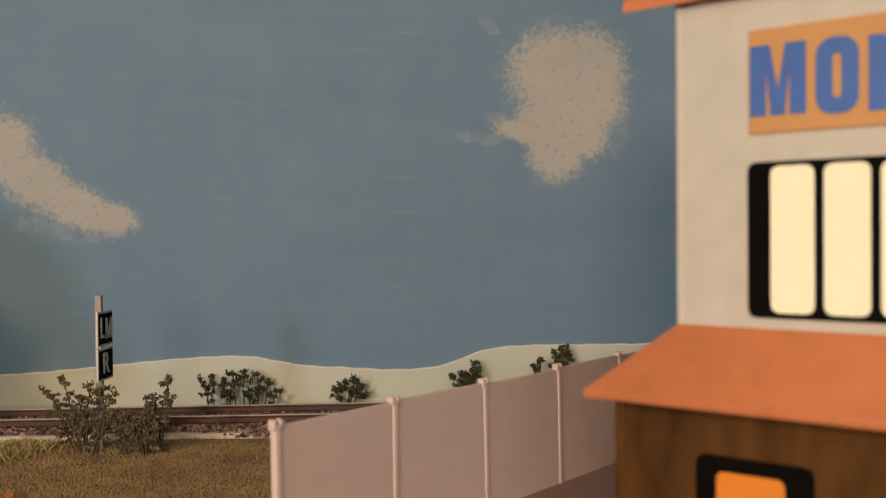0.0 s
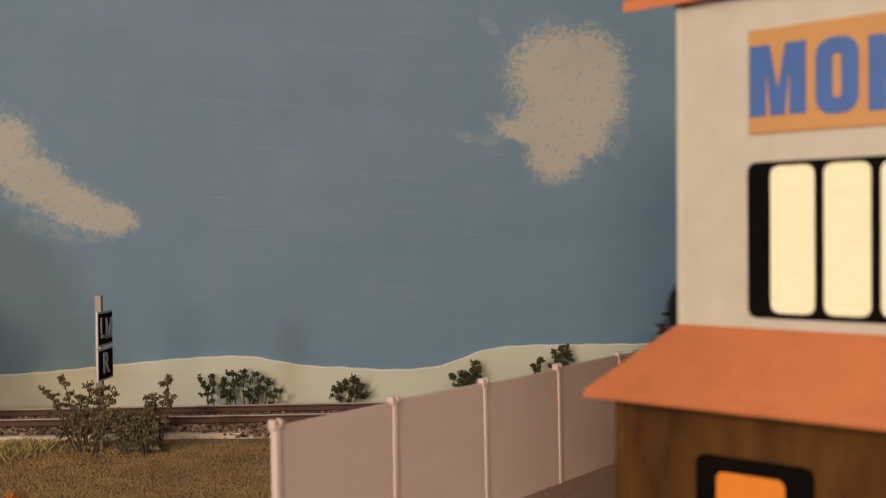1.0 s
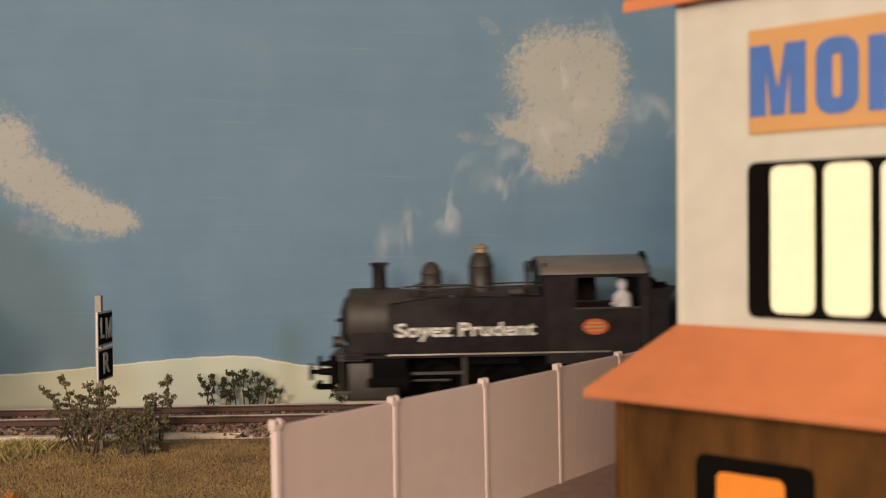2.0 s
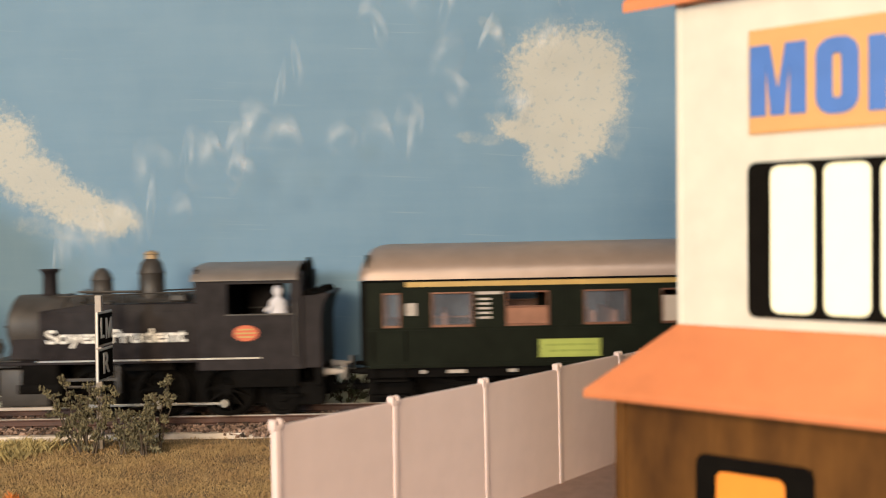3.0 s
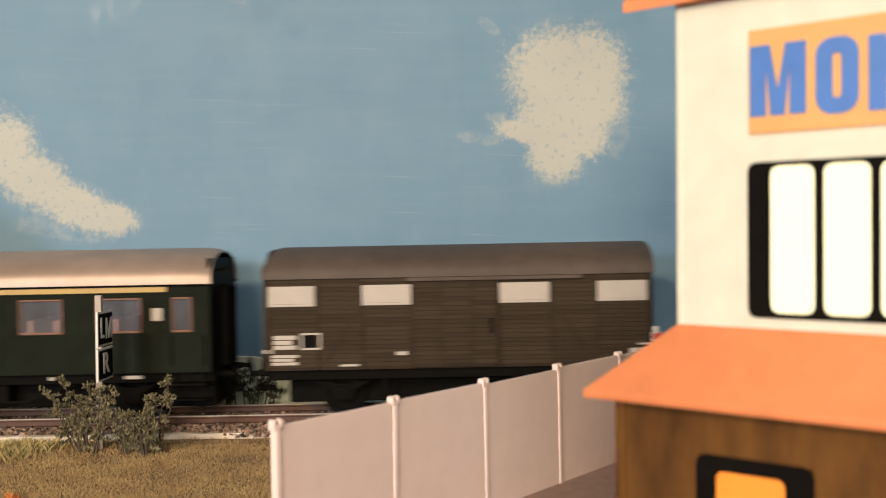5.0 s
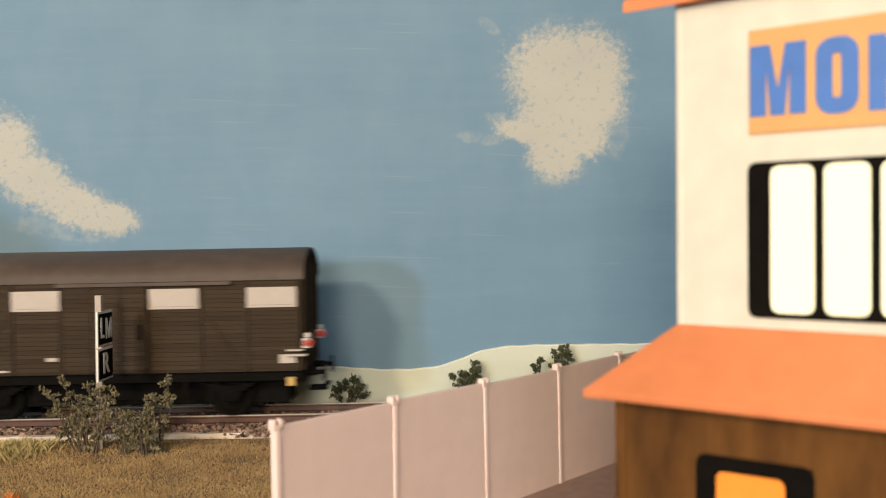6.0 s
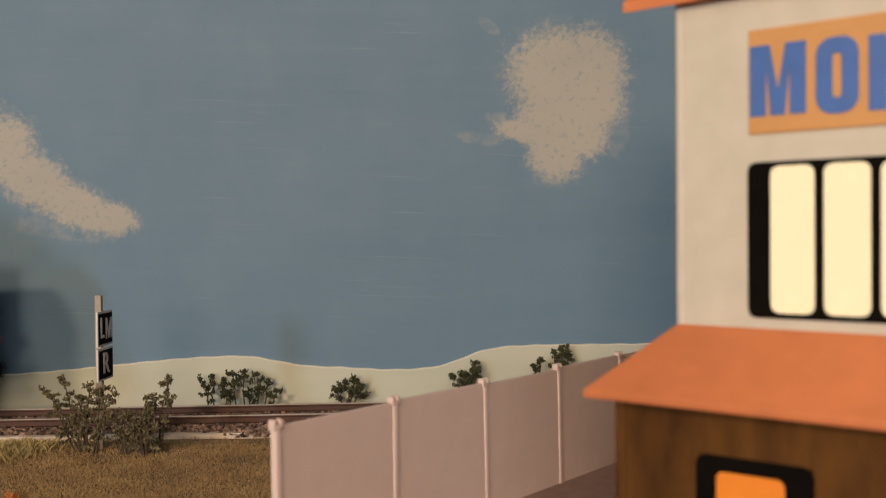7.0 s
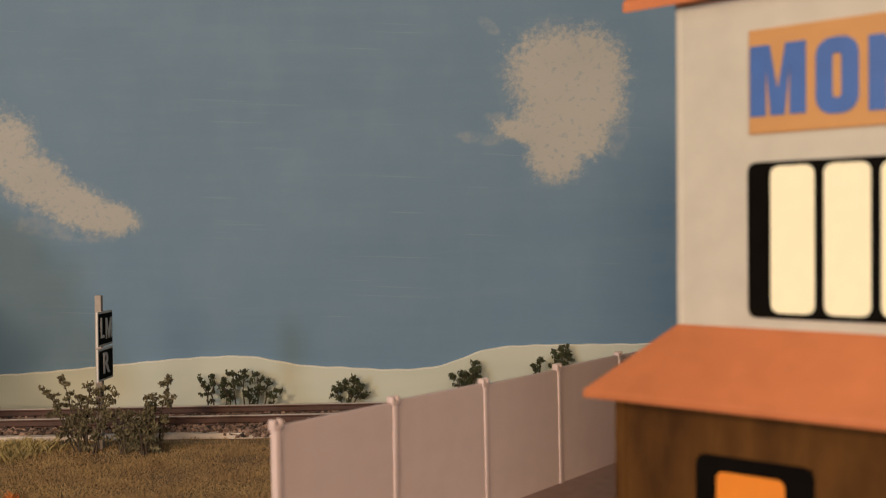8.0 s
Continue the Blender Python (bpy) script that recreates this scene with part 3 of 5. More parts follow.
    bmesh.ops.bevel(bm, geom=list(bm.edges), offset=0.2, segments=2, profile=0.5, affect="EDGES")
    part("main_roof", bm, M_ORANGE, t, "orange painted pitched roof")
    for x in (0.2, W - 2.2):
        bm = bmesh.new()
        prism(bm, [(0.3, 77.4), (D - 0.3, 77.4), (mid, zr - 0.4)], x, x + 2.0, Matrix(((0, 1, 0, 0), (1, 0, 0, 0), (0, 0, 1, 0), (0, 0, 0, 1))))
        part("gable", bm, M_PLASTER, t)

    # ground floor, 5 mm proud of the upper storey
    o = 5.0
    a0, a1, b0, b1 = 4.8, 17.0, 11.0, 26.5
    bm = bmesh.new()
    box(bm, -o, a0, -o, -o + T, 0, 32.9)
    box(bm, a0, a1, -o, -o + T, 0, b0)
    box(bm, a0, a1, -o, -o + T, b1, 32.9)
    box(bm, a1, W + o, -o, -o + T, 0, 32.9)
    bmesh.ops.remove_doubles(bm, verts=bm.verts, dist=0.01)
    part("lower_wall", bm, M_OCHRE, t, "ochre brown ground-floor wall")
    for x0, x1, y0, y1 in ((-o, -o + T, -o + T, D), (W + o - T, W + o, -o + T, D), (-o + T, W + o - T, D - T, D)):
        bm = bmesh.new()
        box(bm, x0, x1, y0, y1, 0, 32.9)
        part("lower_wall", bm, M_OCHRE, t)
    bm = bmesh.new()
    box(bm, -o - 0.25, -o + 1.1, -o - 0.25, -o + 1.1, 0, 32.6, 0.15)
    part("corner_post", bm, M_OCHRE, t)
    bm = bmesh.new()
    slab_rounded(bm, a0 - 0.2, a1 + 0.2, b0 - 0.2, b1 + 0.2, -o - 0.2, -o + 1.4, 1.2)
    w = part("small_window", bm, M_BLACK, t, "small dark-framed window glowing orange")
    bm = bmesh.new()
    slab_rounded(bm, a0 + 2.15, a1 - 2.75, b0 + 1.3, b1 - 1.45, -o - 0.32, -o - 0.16, 0.8)
    part("pane", bm, M_PANE_LOW, w, "glowing orange pane")
    # floors inside keep the lamp light in
    bm = bmesh.new()
    box(bm, -o + T, W + o - T, -o + T, D - T, 0.2, 1.2)
    part("floor_slab", bm, M_OCHRE, t)
    return t


station()

# ---- the fence ----


def fence():
    t = thing("concrete_fence", at(-24.9, 141.8, 0, 0, 0, FENCE_DIR), "pale pink cast panel fence with capped posts", "fence")
    L = 25.35
    panel = post = None
    for i in range(6):
        m = at(i * L, 0, 0.25 * math.sin(i * 2.3), 0, 0.15 * math.sin(i * 1.7), 0)
        if panel is None:
            bm = bmesh.new()
            box(bm, 0.6, L - 0.6, -0.45, 0.45, -0.8, 24.0, 0.18)
            panel = part("panel", bm, M_FENCE, t)
            panel.matrix_basis = m
        else:
            share("panel", panel, t, m)
    for i in range(7):
        m = at(i * L, 0, 0, 0.4 * math.sin(i * 3.1), 0.5 * math.sin(i * 1.9), 0)
        if post is None:
            bm = bmesh.new()
            box(bm, -0.62, 0.62, -0.66, 0.66, -1.2, 24.0, 0.2)
            box(bm, -1.0, 1.0, -0.72, 0.72, 23.3, 24.3, 0.25)
            for x in (-0.62, 0.62):
                box(bm, x - 0.46, x + 0.46, -0.74, 0.74, 23.6, 25.0, 0.38)
            post = part("post", bm, M_FENCE, t, smooth=True)
            post.matrix_basis = m
        else:
            share("post", post, t, m)
    return t


fence()

# ---- the lineside sign ----


def lineside_sign():
    t = thing("lineside_sign", at(-88.3, 246.0, -0.6, 0, 0.4, 0), "black and white lineside signs on a weathered post", "sign")
    bm = bmesh.new()
    box(bm, -0.15, 1.45, -0.8, 0.8, 0, 39.4, 0.16)
    post = part("post", bm, M_POST, t)
    for text, z0, z1, size in (("LM", 26.6, 35.4, 7.4), ("R", 17.9, 26.1, 7.6)):
        bm = bmesh.new()
        box(bm, 1.45, 1.95, -4.6, 6.2, z0, z1, 0.1)
        p = part("plate", bm, M_WHITE, t, "white-edged black plate with white capitals")
        bm = bmesh.new()
        box(bm, 1.90, 2.08, -4.05, 5.65, z0 + 0.55, z1 - 0.55, 0.03)
        part("black_field", bm, M_BLACK, p)
        turn = Matrix(((0, 0, 1, 0), (1, 0, 0, 0), (0, 1, 0, 0), (0, 0, 0, 1)))
        zm = (z0 + z1) / 2
        if text == "LM":
            capital_m("letter", 4.4, 5.3, 0.75, 0.14, M_WHITE, p, at(2.15, 2.8, zm) @ turn)
        lettering("letter", text[0], size, 2.5 if text == "LM" else 4.4, 0.14, 0.05, M_WHITE, p, at(2.15, -1.75 if text == "LM" else 0.8, zm) @ turn, stroke=0.12)
    return t


lineside_sign()

# ---- the track ----
TX0, TX1 = -672.0, 572.0


def track():
    t = thing("railway_track", at(0, TRACK_Y, 0), "single model track with rusty rails on ballast", "track", kind="structure")
    bm = bmesh.new()
    n = 400
    front = [bm.verts.new((TX0 + (TX1 - TX0) * i / n, -18.6 + 1.2 * noise.noise((i * 0.9, 0.3, 0)) + 0.6 * noise.noise((i * 2.7, 4, 0)), 0.95)) for i in range(n + 1)]
    low = [bm.verts.new((v.co.x, v.co.y - 0.25, -0.6)) for v in front]
    mid = [bm.verts.new((v.co.x, -16.3 + 0.7 * noise.noise((v.co.x * 0.2, 8, 0)), 0.98)) for v in front]
    back = [bm.verts.new((v.co.x, 24, 0.95)) for v in front]
    for i in range(n):
        bm.faces.new((low[i], low[i + 1], front[i + 1], front[i]))
        bm.faces.new((front[i], front[i + 1], mid[i + 1], mid[i]))
        bm.faces.new((mid[i], mid[i + 1], back[i + 1], back[i])).material_index = 1
    part("track_bed", bm, [M_BED, M_BEDTOP], t, "pale card track bed with a ragged edge")
    for s in (-1, 1):
        y = s * 8.65
        bm = bmesh.new()
        sec = [(-1.2, 1.55), (1.2, 1.55), (1.15, 1.85), (0.26, 2.1), (0.26, 3.2), (0.5, 3.45), (0.5, 3.9), (0.38, 4.0), (-0.34, 4.0), (-0.5, 3.78), (-0.5, 3.45), (-0.26, 3.2), (-0.26, 2.1), (-1.15, 1.85)]
        a = [bm.verts.new((TX0, y + u, v)) for u, v in sec]
        c = [bm.verts.new((TX1, y + u, v)) for u, v in sec]
        for i in range(len(sec)):
            f = bm.faces.new((a[i], c[i], c[(i + 1) % len(sec)], a[(i + 1) % len(sec)]))
            f.material_index = 1 if i in (6, 7, 8) else 0
        part("rail", bm, [M_RAILSIDE, M_RAILTOP], t)
    sleeper = None
    k = 0
    x = TX0 + 3
    rnd = random.Random(4)
    while x < TX1 - 3 and k < 300:
        m = at(x, rnd.uniform(-0.25, 0.25), 0, 0, 0, rnd.uniform(-0.8, 0.8))
        if sleeper is None:
            bm = bmesh.new()
            box(bm, -1.35, 1.35, -15.0, 15.0, 0.3, 1.6, 0.0)
            for s in (-1, 1):
                for q in (-1, 1):
                    box(bm, -0.8, 0.8, s * 8.65 + q * 1.6 - 0.5, s * 8.65 + q * 1.6 + 0.5, 1.5, 2.2)
            sleeper = part("sleeper", bm, M_SLEEPER, t)
            sleeper.matrix_basis = m
        else:
            share("sleeper", sleeper, t, m)
        x += 6.6
        k += 1
    # ballast: broken stones, denser where the camera looks
    verts, faces = [], []
    rnd = random.Random(7)
    shape = [(1, 0, 0), (-1, 0, 0), (0, 1, 0), (0, -1, 0), (0, 0, 1), (0, 0, -1)]
    tri = [(0, 2, 4), (2, 1, 4), (1, 3, 4), (3, 0, 4), (2, 0, 5), (1, 2, 5), (3, 1, 5), (0, 3, 5)]

    def stone(x, y, z, r):
        b = len(verts)
        rx, rz = rnd.uniform(0, 6.3), rnd.uniform(0, 6.3)
        rot = Euler((rx, rnd.uniform(0, 6.3), rz)).to_matrix()
        for s in shape:
            v = rot @ (Vector(s) * r * rnd.uniform(0.6, 1.25))
            verts.append(((x + v.x) * MM, (y + v.y) * MM, (z + v.z * 0.8) * MM))
        faces.extend((b + i, b + j, b + l) for i, j, l in tri)
    for _ in range(21000):
        x = rnd.uniform(-190, 120)
        y = rnd.triangular(-19.0, 20.5, -6) if rnd.random() < 0.5 else rnd.uniform(-18.2, 20)
        if abs(abs(y) - 8.65) < 0.9:
            continue
        if y < -15.6 and noise.noise((x * 0.06, 2.2, 0)) < 0.05 + (-15.6 - y) * 0.1:
            continue
        z = 1.1 if abs(y) < 15 else 1.0 - (abs(y) - 15) * 0.1
        stone(x, y, z + rnd.uniform(-0.15, 0.5), rnd.uniform(0.45, 1.2))
    for _ in range(90):
        stone(rnd.gauss(-51, 2.6), rnd.uniform(-20.2, -16.5), rnd.uniform(0.2, 1.2), rnd.uniform(0.5, 1.0))
    for _ in range(7000):
        x = rnd.uniform(TX0, TX1)
        if -190 < x < 120:
            continue
        y = rnd.uniform(-17, 20)
        if abs(abs(y) - 8.65) < 1.0:
            continue
        stone(x, y, 1.0 + rnd.uniform(-0.1, 0.4), rnd.uniform(0.9, 1.7))
    me = bpy.data.meshes.new("ballast")
    me.from_pydata(verts, [], faces)
    me.materials.append(M_STONE)
    ob = new("ballast", me)
    ob.parent = t
    tagged(ob, "brown broken ballast stones", kind="stuff")


track()

# ---- the train: x runs along it (it travels towards -x), -y faces the viewer, z = 0 on the rail ----
ROLL_Y = Matrix.Rotation(radians(90), 4, "X")


def wheelset(parent, x, r, spokes=0, name="wheelset"):
    bm = bmesh.new()
    for s in (-1, 1):
        m = Matrix.Translation((0, s * 7.2, 0)) @ Matrix.Rotation(radians(90 * -s), 4, "X")
        if spokes:
            lathe(bm, [(r * 0.80, 0.0), (r + 0.9, 0.0), (r + 0.9, 0.7), (r, 0.9), (r, 2.6), (r * 0.82, 2.6), (r * 0.80, 0.0)], m, 28, cap=False)
            lathe(bm, [(0.01, 0.2), (1.5, 0.2), (1.5, 2.9), (0.01, 2.9)], m, 12, cap=False)
            for k in range(spokes):
                box(bm, -0.28, 0.28, 1.2, r * 0.84, 0.7, 1.9, 0, m @ Matrix.Rotation(2 * math.pi * k / spokes, 4, "Z"))
            box(bm, -2.2, 2.2, r * 0.45, r * 0.84, 0.6, 2.3, 0.1, m)
            lathe(bm, [(0.7, 2.6), (0.7, 3.6)], m @ Matrix.Translation((0, -r * 0.5, 0)), 10)
        else:
            lathe(bm, [(0.01, 0.0), (r + 0.8, 0.0), (r + 0.8, 0.6), (r, 0.8), (r, 2.4), (r * 0.82, 2.4), (r * 0.75, 1.8), (r * 0.35, 1.6), (r * 0.3, 2.5), (0.01, 2.5)], m, 24, cap=False)
    rod(bm, (0, -8, 0), (0, 8, 0), 0.9, 8)
    ob = part(name, bm, M_UNDER, parent, smooth=True)
    ob.matrix_basis = at(x, 0, r)
    SPIN.append((ob, x, r))
    return ob


SPIN, RODS = [], []


def buffers(parent, x, s, z=11.6, material=None):
    for y in (-9.4, 9.4):
        bm = bmesh.new()
        m = Matrix.Translation((x, y, z)) @ Matrix.Rotation(radians(90 * s), 4, "Y")
        lathe(bm, [(0.01, -0.2), (1.5, -0.2), (1.2, 0.6), (0.95, 0.6), (0.95, 3.6), (0.6, 3.6), (0.6, 5.2), (2.3, 5.2), (2.5, 5.5), (2.3, 5.9), (0.01, 6.2)], m, 16, cap=False)
        part("buffer", bm, material or M_UNDER, parent, smooth=True)


def coupling(parent, x, s):
    bm = bmesh.new()
    box(bm, min(x, x + s * 5.4), max(x, x + s * 5.4), -1.3, 1.3, 5.4, 6.8, 0.3)
    box(bm, min(x + s * 4.2, x + s * 5.6), max(x + s * 4.2, x + s * 5.6), -4.6, 4.6, 6.2, 7.4, 0.3)
    part("coupling", bm, M_UNDER, parent)


def axle_guard(parent, x, r, y):
    """W-iron, axle box and leaf spring on one side."""
    bm = bmesh.new()
    s = -1 if y < 0 else 1
    prism(bm, [(-5.2, 11.2), (-2.2, r - 1.6), (2.2, r - 1.6), (5.2, 11.2), (4.3, 11.2), (1.6, r + 1.8), (-1.6, r + 1.8), (-4.3, 11.2)], -0.35, 0.35)
    box(bm, -1.5, 1.5, -0.9, 0.9, r - 1.4, r + 1.6, 0.25)
    for k in range(4):
        w = 8.2 - 1.7 * k
        n = 8
        pts = [(-w + 2 * w * i / n, r + 4.6 - 0.55 * k - 1.6 * (1 - ((-w + 2 * w * i / n) / 8.6) ** 2)) for i in range(n + 1)]
        prism(bm, pts + [(px, pz - 0.5) for px, pz in reversed(pts)], -0.75, 0.75)
    ob = part("axle_guard", bm, M_UNDER, parent)
    ob.matrix_basis = at(x, y, 0)
    return ob


def side_with_openings(bm, x0, x1, z0, z1, y0, y1, openings):
    """One connected wall with openings (a, b, low, high) cut through it."""
    xs = sorted({x0, x1, *(v for o in openings for v in o[:2])})
    zs = sorted({z0, z1, *(v for o in openings for v in o[2:])})
    grid = {}

    def corner(i, j, k):
        if (i, j, k) not in grid:
            grid[i, j, k] = bm.verts.new((xs[i], (y0, y1)[k], zs[j]))
        return grid[i, j, k]

    def solid(i, j):
        if not (0 <= i < len(xs) - 1 and 0 <= j < len(zs) - 1):
            return False
        cx, cz = (xs[i] + xs[i + 1]) / 2, (zs[j] + zs[j + 1]) / 2
        return not any(p < cx < q and lo < cz < hi for p, q, lo, hi in openings)
    for i in range(len(xs) - 1):
        for j in range(len(zs) - 1):
            if not solid(i, j):
                continue
            loop = ((i, j), (i + 1, j), (i + 1, j + 1), (i, j + 1))
            for k in (0, 1):
                bm.faces.new([corner(p, q, k) for p, q in loop])
            for n, (di, dj) in enumerate(((0, -1), (1, 0), (0, 1), (-1, 0))):
                if not solid(i + di, j + dj):
                    (p, q), (u, v) = loop[n], loop[(n + 1) % 4]
                    bm.faces.new((corner(p, q, 0), corner(u, v, 0), corner(u, v, 1), corner(p, q, 1)))


def barrel_roof(bm, rings, half, z_eave, rise, thick=0.5, n=20, power=1.0):
    """rings: (x, share of half width, share of rise, drop)."""
    def sec(sy, sz, d, inner):
        out = []
        for i in range(n + 1):
            a = math.pi * i / n
            c, s = math.cos(a), max(0.0, math.sin(a)) ** power
            out.append(((half * sy - inner) * -c, z_eave + d + (rise * sz - inner) * s))
        return out
    outer = [[bm.verts.new((x, y, z)) for y, z in sec(sy, sz, d, 0)] for x, sy, sz, d in rings]
    inner = [[bm.verts.new((x, y, z)) for y, z in sec(sy, sz, d, thick)] for x, sy, sz, d in rings]
    for a, b in zip(outer, outer[1:]):
        for i in range(n):
            bm.faces.new((a[i], a[i + 1], b[i + 1], b[i]))
    for a, b in zip(inner, inner[1:]):
        for i in range(n):
            bm.faces.new((a[i], b[i], b[i + 1], a[i + 1]))
        
    for o, q in ((outer[0], inner[0]), (outer[-1], inner[-1])):
        for i in range(n):
            bm.faces.new((o[i], q[i], q[i + 1], o[i + 1]))
    for k in (0, n):
        for j in range(len(rings) - 1):
            bm.faces.new((outer[j][k], outer[j + 1][k], inner[j + 1][k], inner[j][k]))


def locomotive():
    t = thing("steam_locomotive", at(0, TRACK_Y, RAIL_Z), "black model tank locomotive with white slogan on the tank", "locomotive")
    # frames and running plate
    bm = bmesh.new()
    # frame made deep and wide, its black standing for shade between the wheels
    box(bm, -42, 42, -6.2, 6.2, 2.6, 15.6, 0.2)
    box(bm, -44, -40, -6.5, 6.5, 5.0, 14.5, 0.3)
    part("main_frame", bm, M_UNDER, t)
    bm = bmesh.new()
    box(bm, -42, 14, -16.2, 16.2, 15.6, 16.4, 0.1)
    part("running_plate", bm, M_LOCO, t)
    bm = bmesh.new()
    box(bm, -30, 30, -16.45, -16.1, 16.3, 16.75)
    part("plate_edge", bm, M_STEEL, t, "worn bright edge of the running plate")
    for x0, x1, z0, z1 in ((-45.6, -43.4, 8.6, 16.4), (44.2, 46.2, 8.6, 15.0)):
        bm = bmesh.new()
        box(bm, x0, x1, -14.5, 14.5, z0, z1, 0.2)
        part("buffer_beam", bm, M_UNDER, t)
    buffers(t, -45.6, -1)
    buffers(t, 46.2, 1, material=M_POST)
    coupling(t, -45.6, -1)
    coupling(t, 46.2, 1)
    # smokebox and boiler
    lay = Matrix.Translation((0, 0, 25.0)) @ Matrix.Rotation(radians(90), 4, "Y")
    bm = bmesh.new()
    lathe(bm, [(8.3, -41.4), (9.0, -40.8), (9.0, -27.5), (9.15, -27.3), (9.15, -26.5), (8.6, -26.3), (8.6, 14)], lay, 36)
    part("boiler", bm, M_LOCO_TOP, t, smooth=True)
    bm = bmesh.new()
    lathe(bm, [(0.01, -43.8), (3.5, -43.5), (6.2, -42.6), (7.0, -41.7), (7.0, -41.2)], lay, 28, cap=False)
    lathe(bm, [(0.5, -45.0), (0.5, -43)], lay, 8)
    box(bm, -44.9, -44.4, -2.2, 2.2, 24.7, 25.3)
    part("smokebox_door", bm, M_LOCO, t, smooth=True)
    bm = bmesh.new()
    prism(bm, [(-41, 16), (-28, 16), (-29, 22), (-40, 22)], -8.6, 8.6)
    part("smokebox_saddle", bm, M_LOCO, t)
    # side tanks with a sloping front edge
    for s in (-1, 1):
        bm = bmesh.new()
        y0, y1 = (-16.3, -9.2) if s < 0 else (9.2, 16.3)
        prism(bm, [(-29.4, 16.5), (13.2, 16.5), (13.2, 31.6), (-17.5, 31.6), (-29.4, 30.0)], y0, y1)
        bmesh.ops.bevel(bm, geom=list(bm.edges), offset=0.35, segments=2, profile=0.5, affect="EDGES")
        tank = part("side_tank", bm, M_LOCO, t, "riveted black side tank", smooth=True)
        bm = bmesh.new()
        for x in [-28 + 1.9 * i for i in range(22)]:
            for z in (17.6, 29.6):
                lathe(bm, [(0.22, 0), (0.14, 0.14)], Matrix.Translation((x, s * 16.3, z)) @ Matrix.Rotation(radians(-90 * s), 4, "X"), 6)
        part("rivet_strip", bm, M_LOCO, tank)
        bm = bmesh.new()
        lathe(bm, [(1.3, 31.4), (1.3, 32.2), (0.9, 32.5)], Matrix.Translation((-12, s * 12.5, 0)), 14)
        part("filler_cap", bm, M_LOCO_TOP, tank, smooth=True)
        bm = bmesh.new()
        rod(bm, (-26, s * 10.4, 33.6), (13, s * 10.4, 34.4), 0.25, 6)
        for x in (-24, -8, 8):
            rod(bm, (x, s * 10.4, 33.7 + (x + 26) * 0.02), (x, s * 8.0, 31.6), 0.22, 6)
        part("handrail", bm, M_LOCO_TOP, t)
        if s < 0:
            turn = Matrix(((1, 0, 0, 0), (0, 0, -1, 0), (0, 1, 0, 0), (0, 0, 0, 1)))
            lettering("lettering", "Soyez Prudent", 5.2, 37.6, 0.12, 0.12, M_WHITE, tank, at(-8.6, -16.40, 22.9) @ turn, "white slogan lettering")
    # chimney, domes, whistle
    bm = bmesh.new()
    lathe(bm, [(3.3, 32.6), (2.5, 33.6), (2.0, 34.6), (2.0, 39.6), (2.3, 40.2), (2.75, 40.7), (2.75, 41.2), (2.0, 41.2), (1.6, 40.2), (1.6, 36)], Matrix.Translation((-32.6, 0, 0)), 22, cap=False)
    part("chimney", bm, M_LOCO, t, smooth=True)
    bm = bmesh.new()
    lathe(bm, [(3.6, 32.8), (3.0, 34.0), (2.9, 37.4), (3.15, 37.8), (2.9, 38.5), (2.2, 40.0), (1.1, 41.0), (0.01, 41.2)], Matrix.Translation((-17.8, 0, 0)), 22, cap=False)
    part("sand_dome", bm, M_LOCO_TOP, t, smooth=True)
    bm = bmesh.new()
    lathe(bm, [(4.4, 32.4), (3.6, 34.0), (3.5, 39.0), (3.75, 39.5), (3.5, 40.2), (2.9, 42.4), (1.6, 43.8), (0.01, 44.2)], Matrix.Translation((-3.6, 0, 0)), 24, cap=False)
    dome = part("steam_dome", bm, M_LOCO_TOP, t, smooth=True)
    bm = bmesh.new()
    lathe(bm, [(2.3, 41.6), (2.3, 42.2), (1.9, 42.5), (1.9, 44.6), (2.1, 44.8), (1.7, 45.5), (0.6, 45.9)], Matrix.Translation((-3.6, 0, 0)), 18)
    part("safety_valve", bm, M_VALVE, dome, "dull tan safety valve cover", smooth=True)
    bm = bmesh.new()
    lathe(bm, [(0.8, 33), (0.8, 37.5), (1.1, 38), (1.1, 40.2), (0.4, 41)], Matrix.Translation((9.5, -2, 0)), 12)
    part("whistle", bm, M_LOCO_TOP, t, smooth=True)
    bm = bmesh.new()
    rod(bm, (-21, -6.5, 31.6), (-21, -3, 35.2), 0.5, 8)
    rod(bm, (-23, -4.5, 34.6), (-6, -4.0, 34.4), 0.35, 8)
    box(bm, 3.5, 8.5, -8.5, -4.5, 31.5, 34.0, 0.6)
    part("boiler_fittings", bm, M_LOCO_TOP, t)
    # cab: sides with a window, end walls, roof
    for s in (-1, 1):
        bm = bmesh.new()
        y0, y1 = (-16.3, -15.6) if s < 0 else (15.6, 16.3)
        # the far window is half closed to darken the cab
        side_with_openings(bm, 13.2, 41.2, 13.4, 37.9, y0, y1, [(21.2 if s < 0 else 31.5, 38.2, 28.3, 36.4)])
        side = part("cab_side", bm, M_LOCO, t)
        bm = bmesh.new()
        box(bm, 20.7, 38.7, y0 - 0.12, y1 + 0.12, 27.9, 28.35, 0.08)
        part("window_rail", bm, M_LOCO_TOP, side)
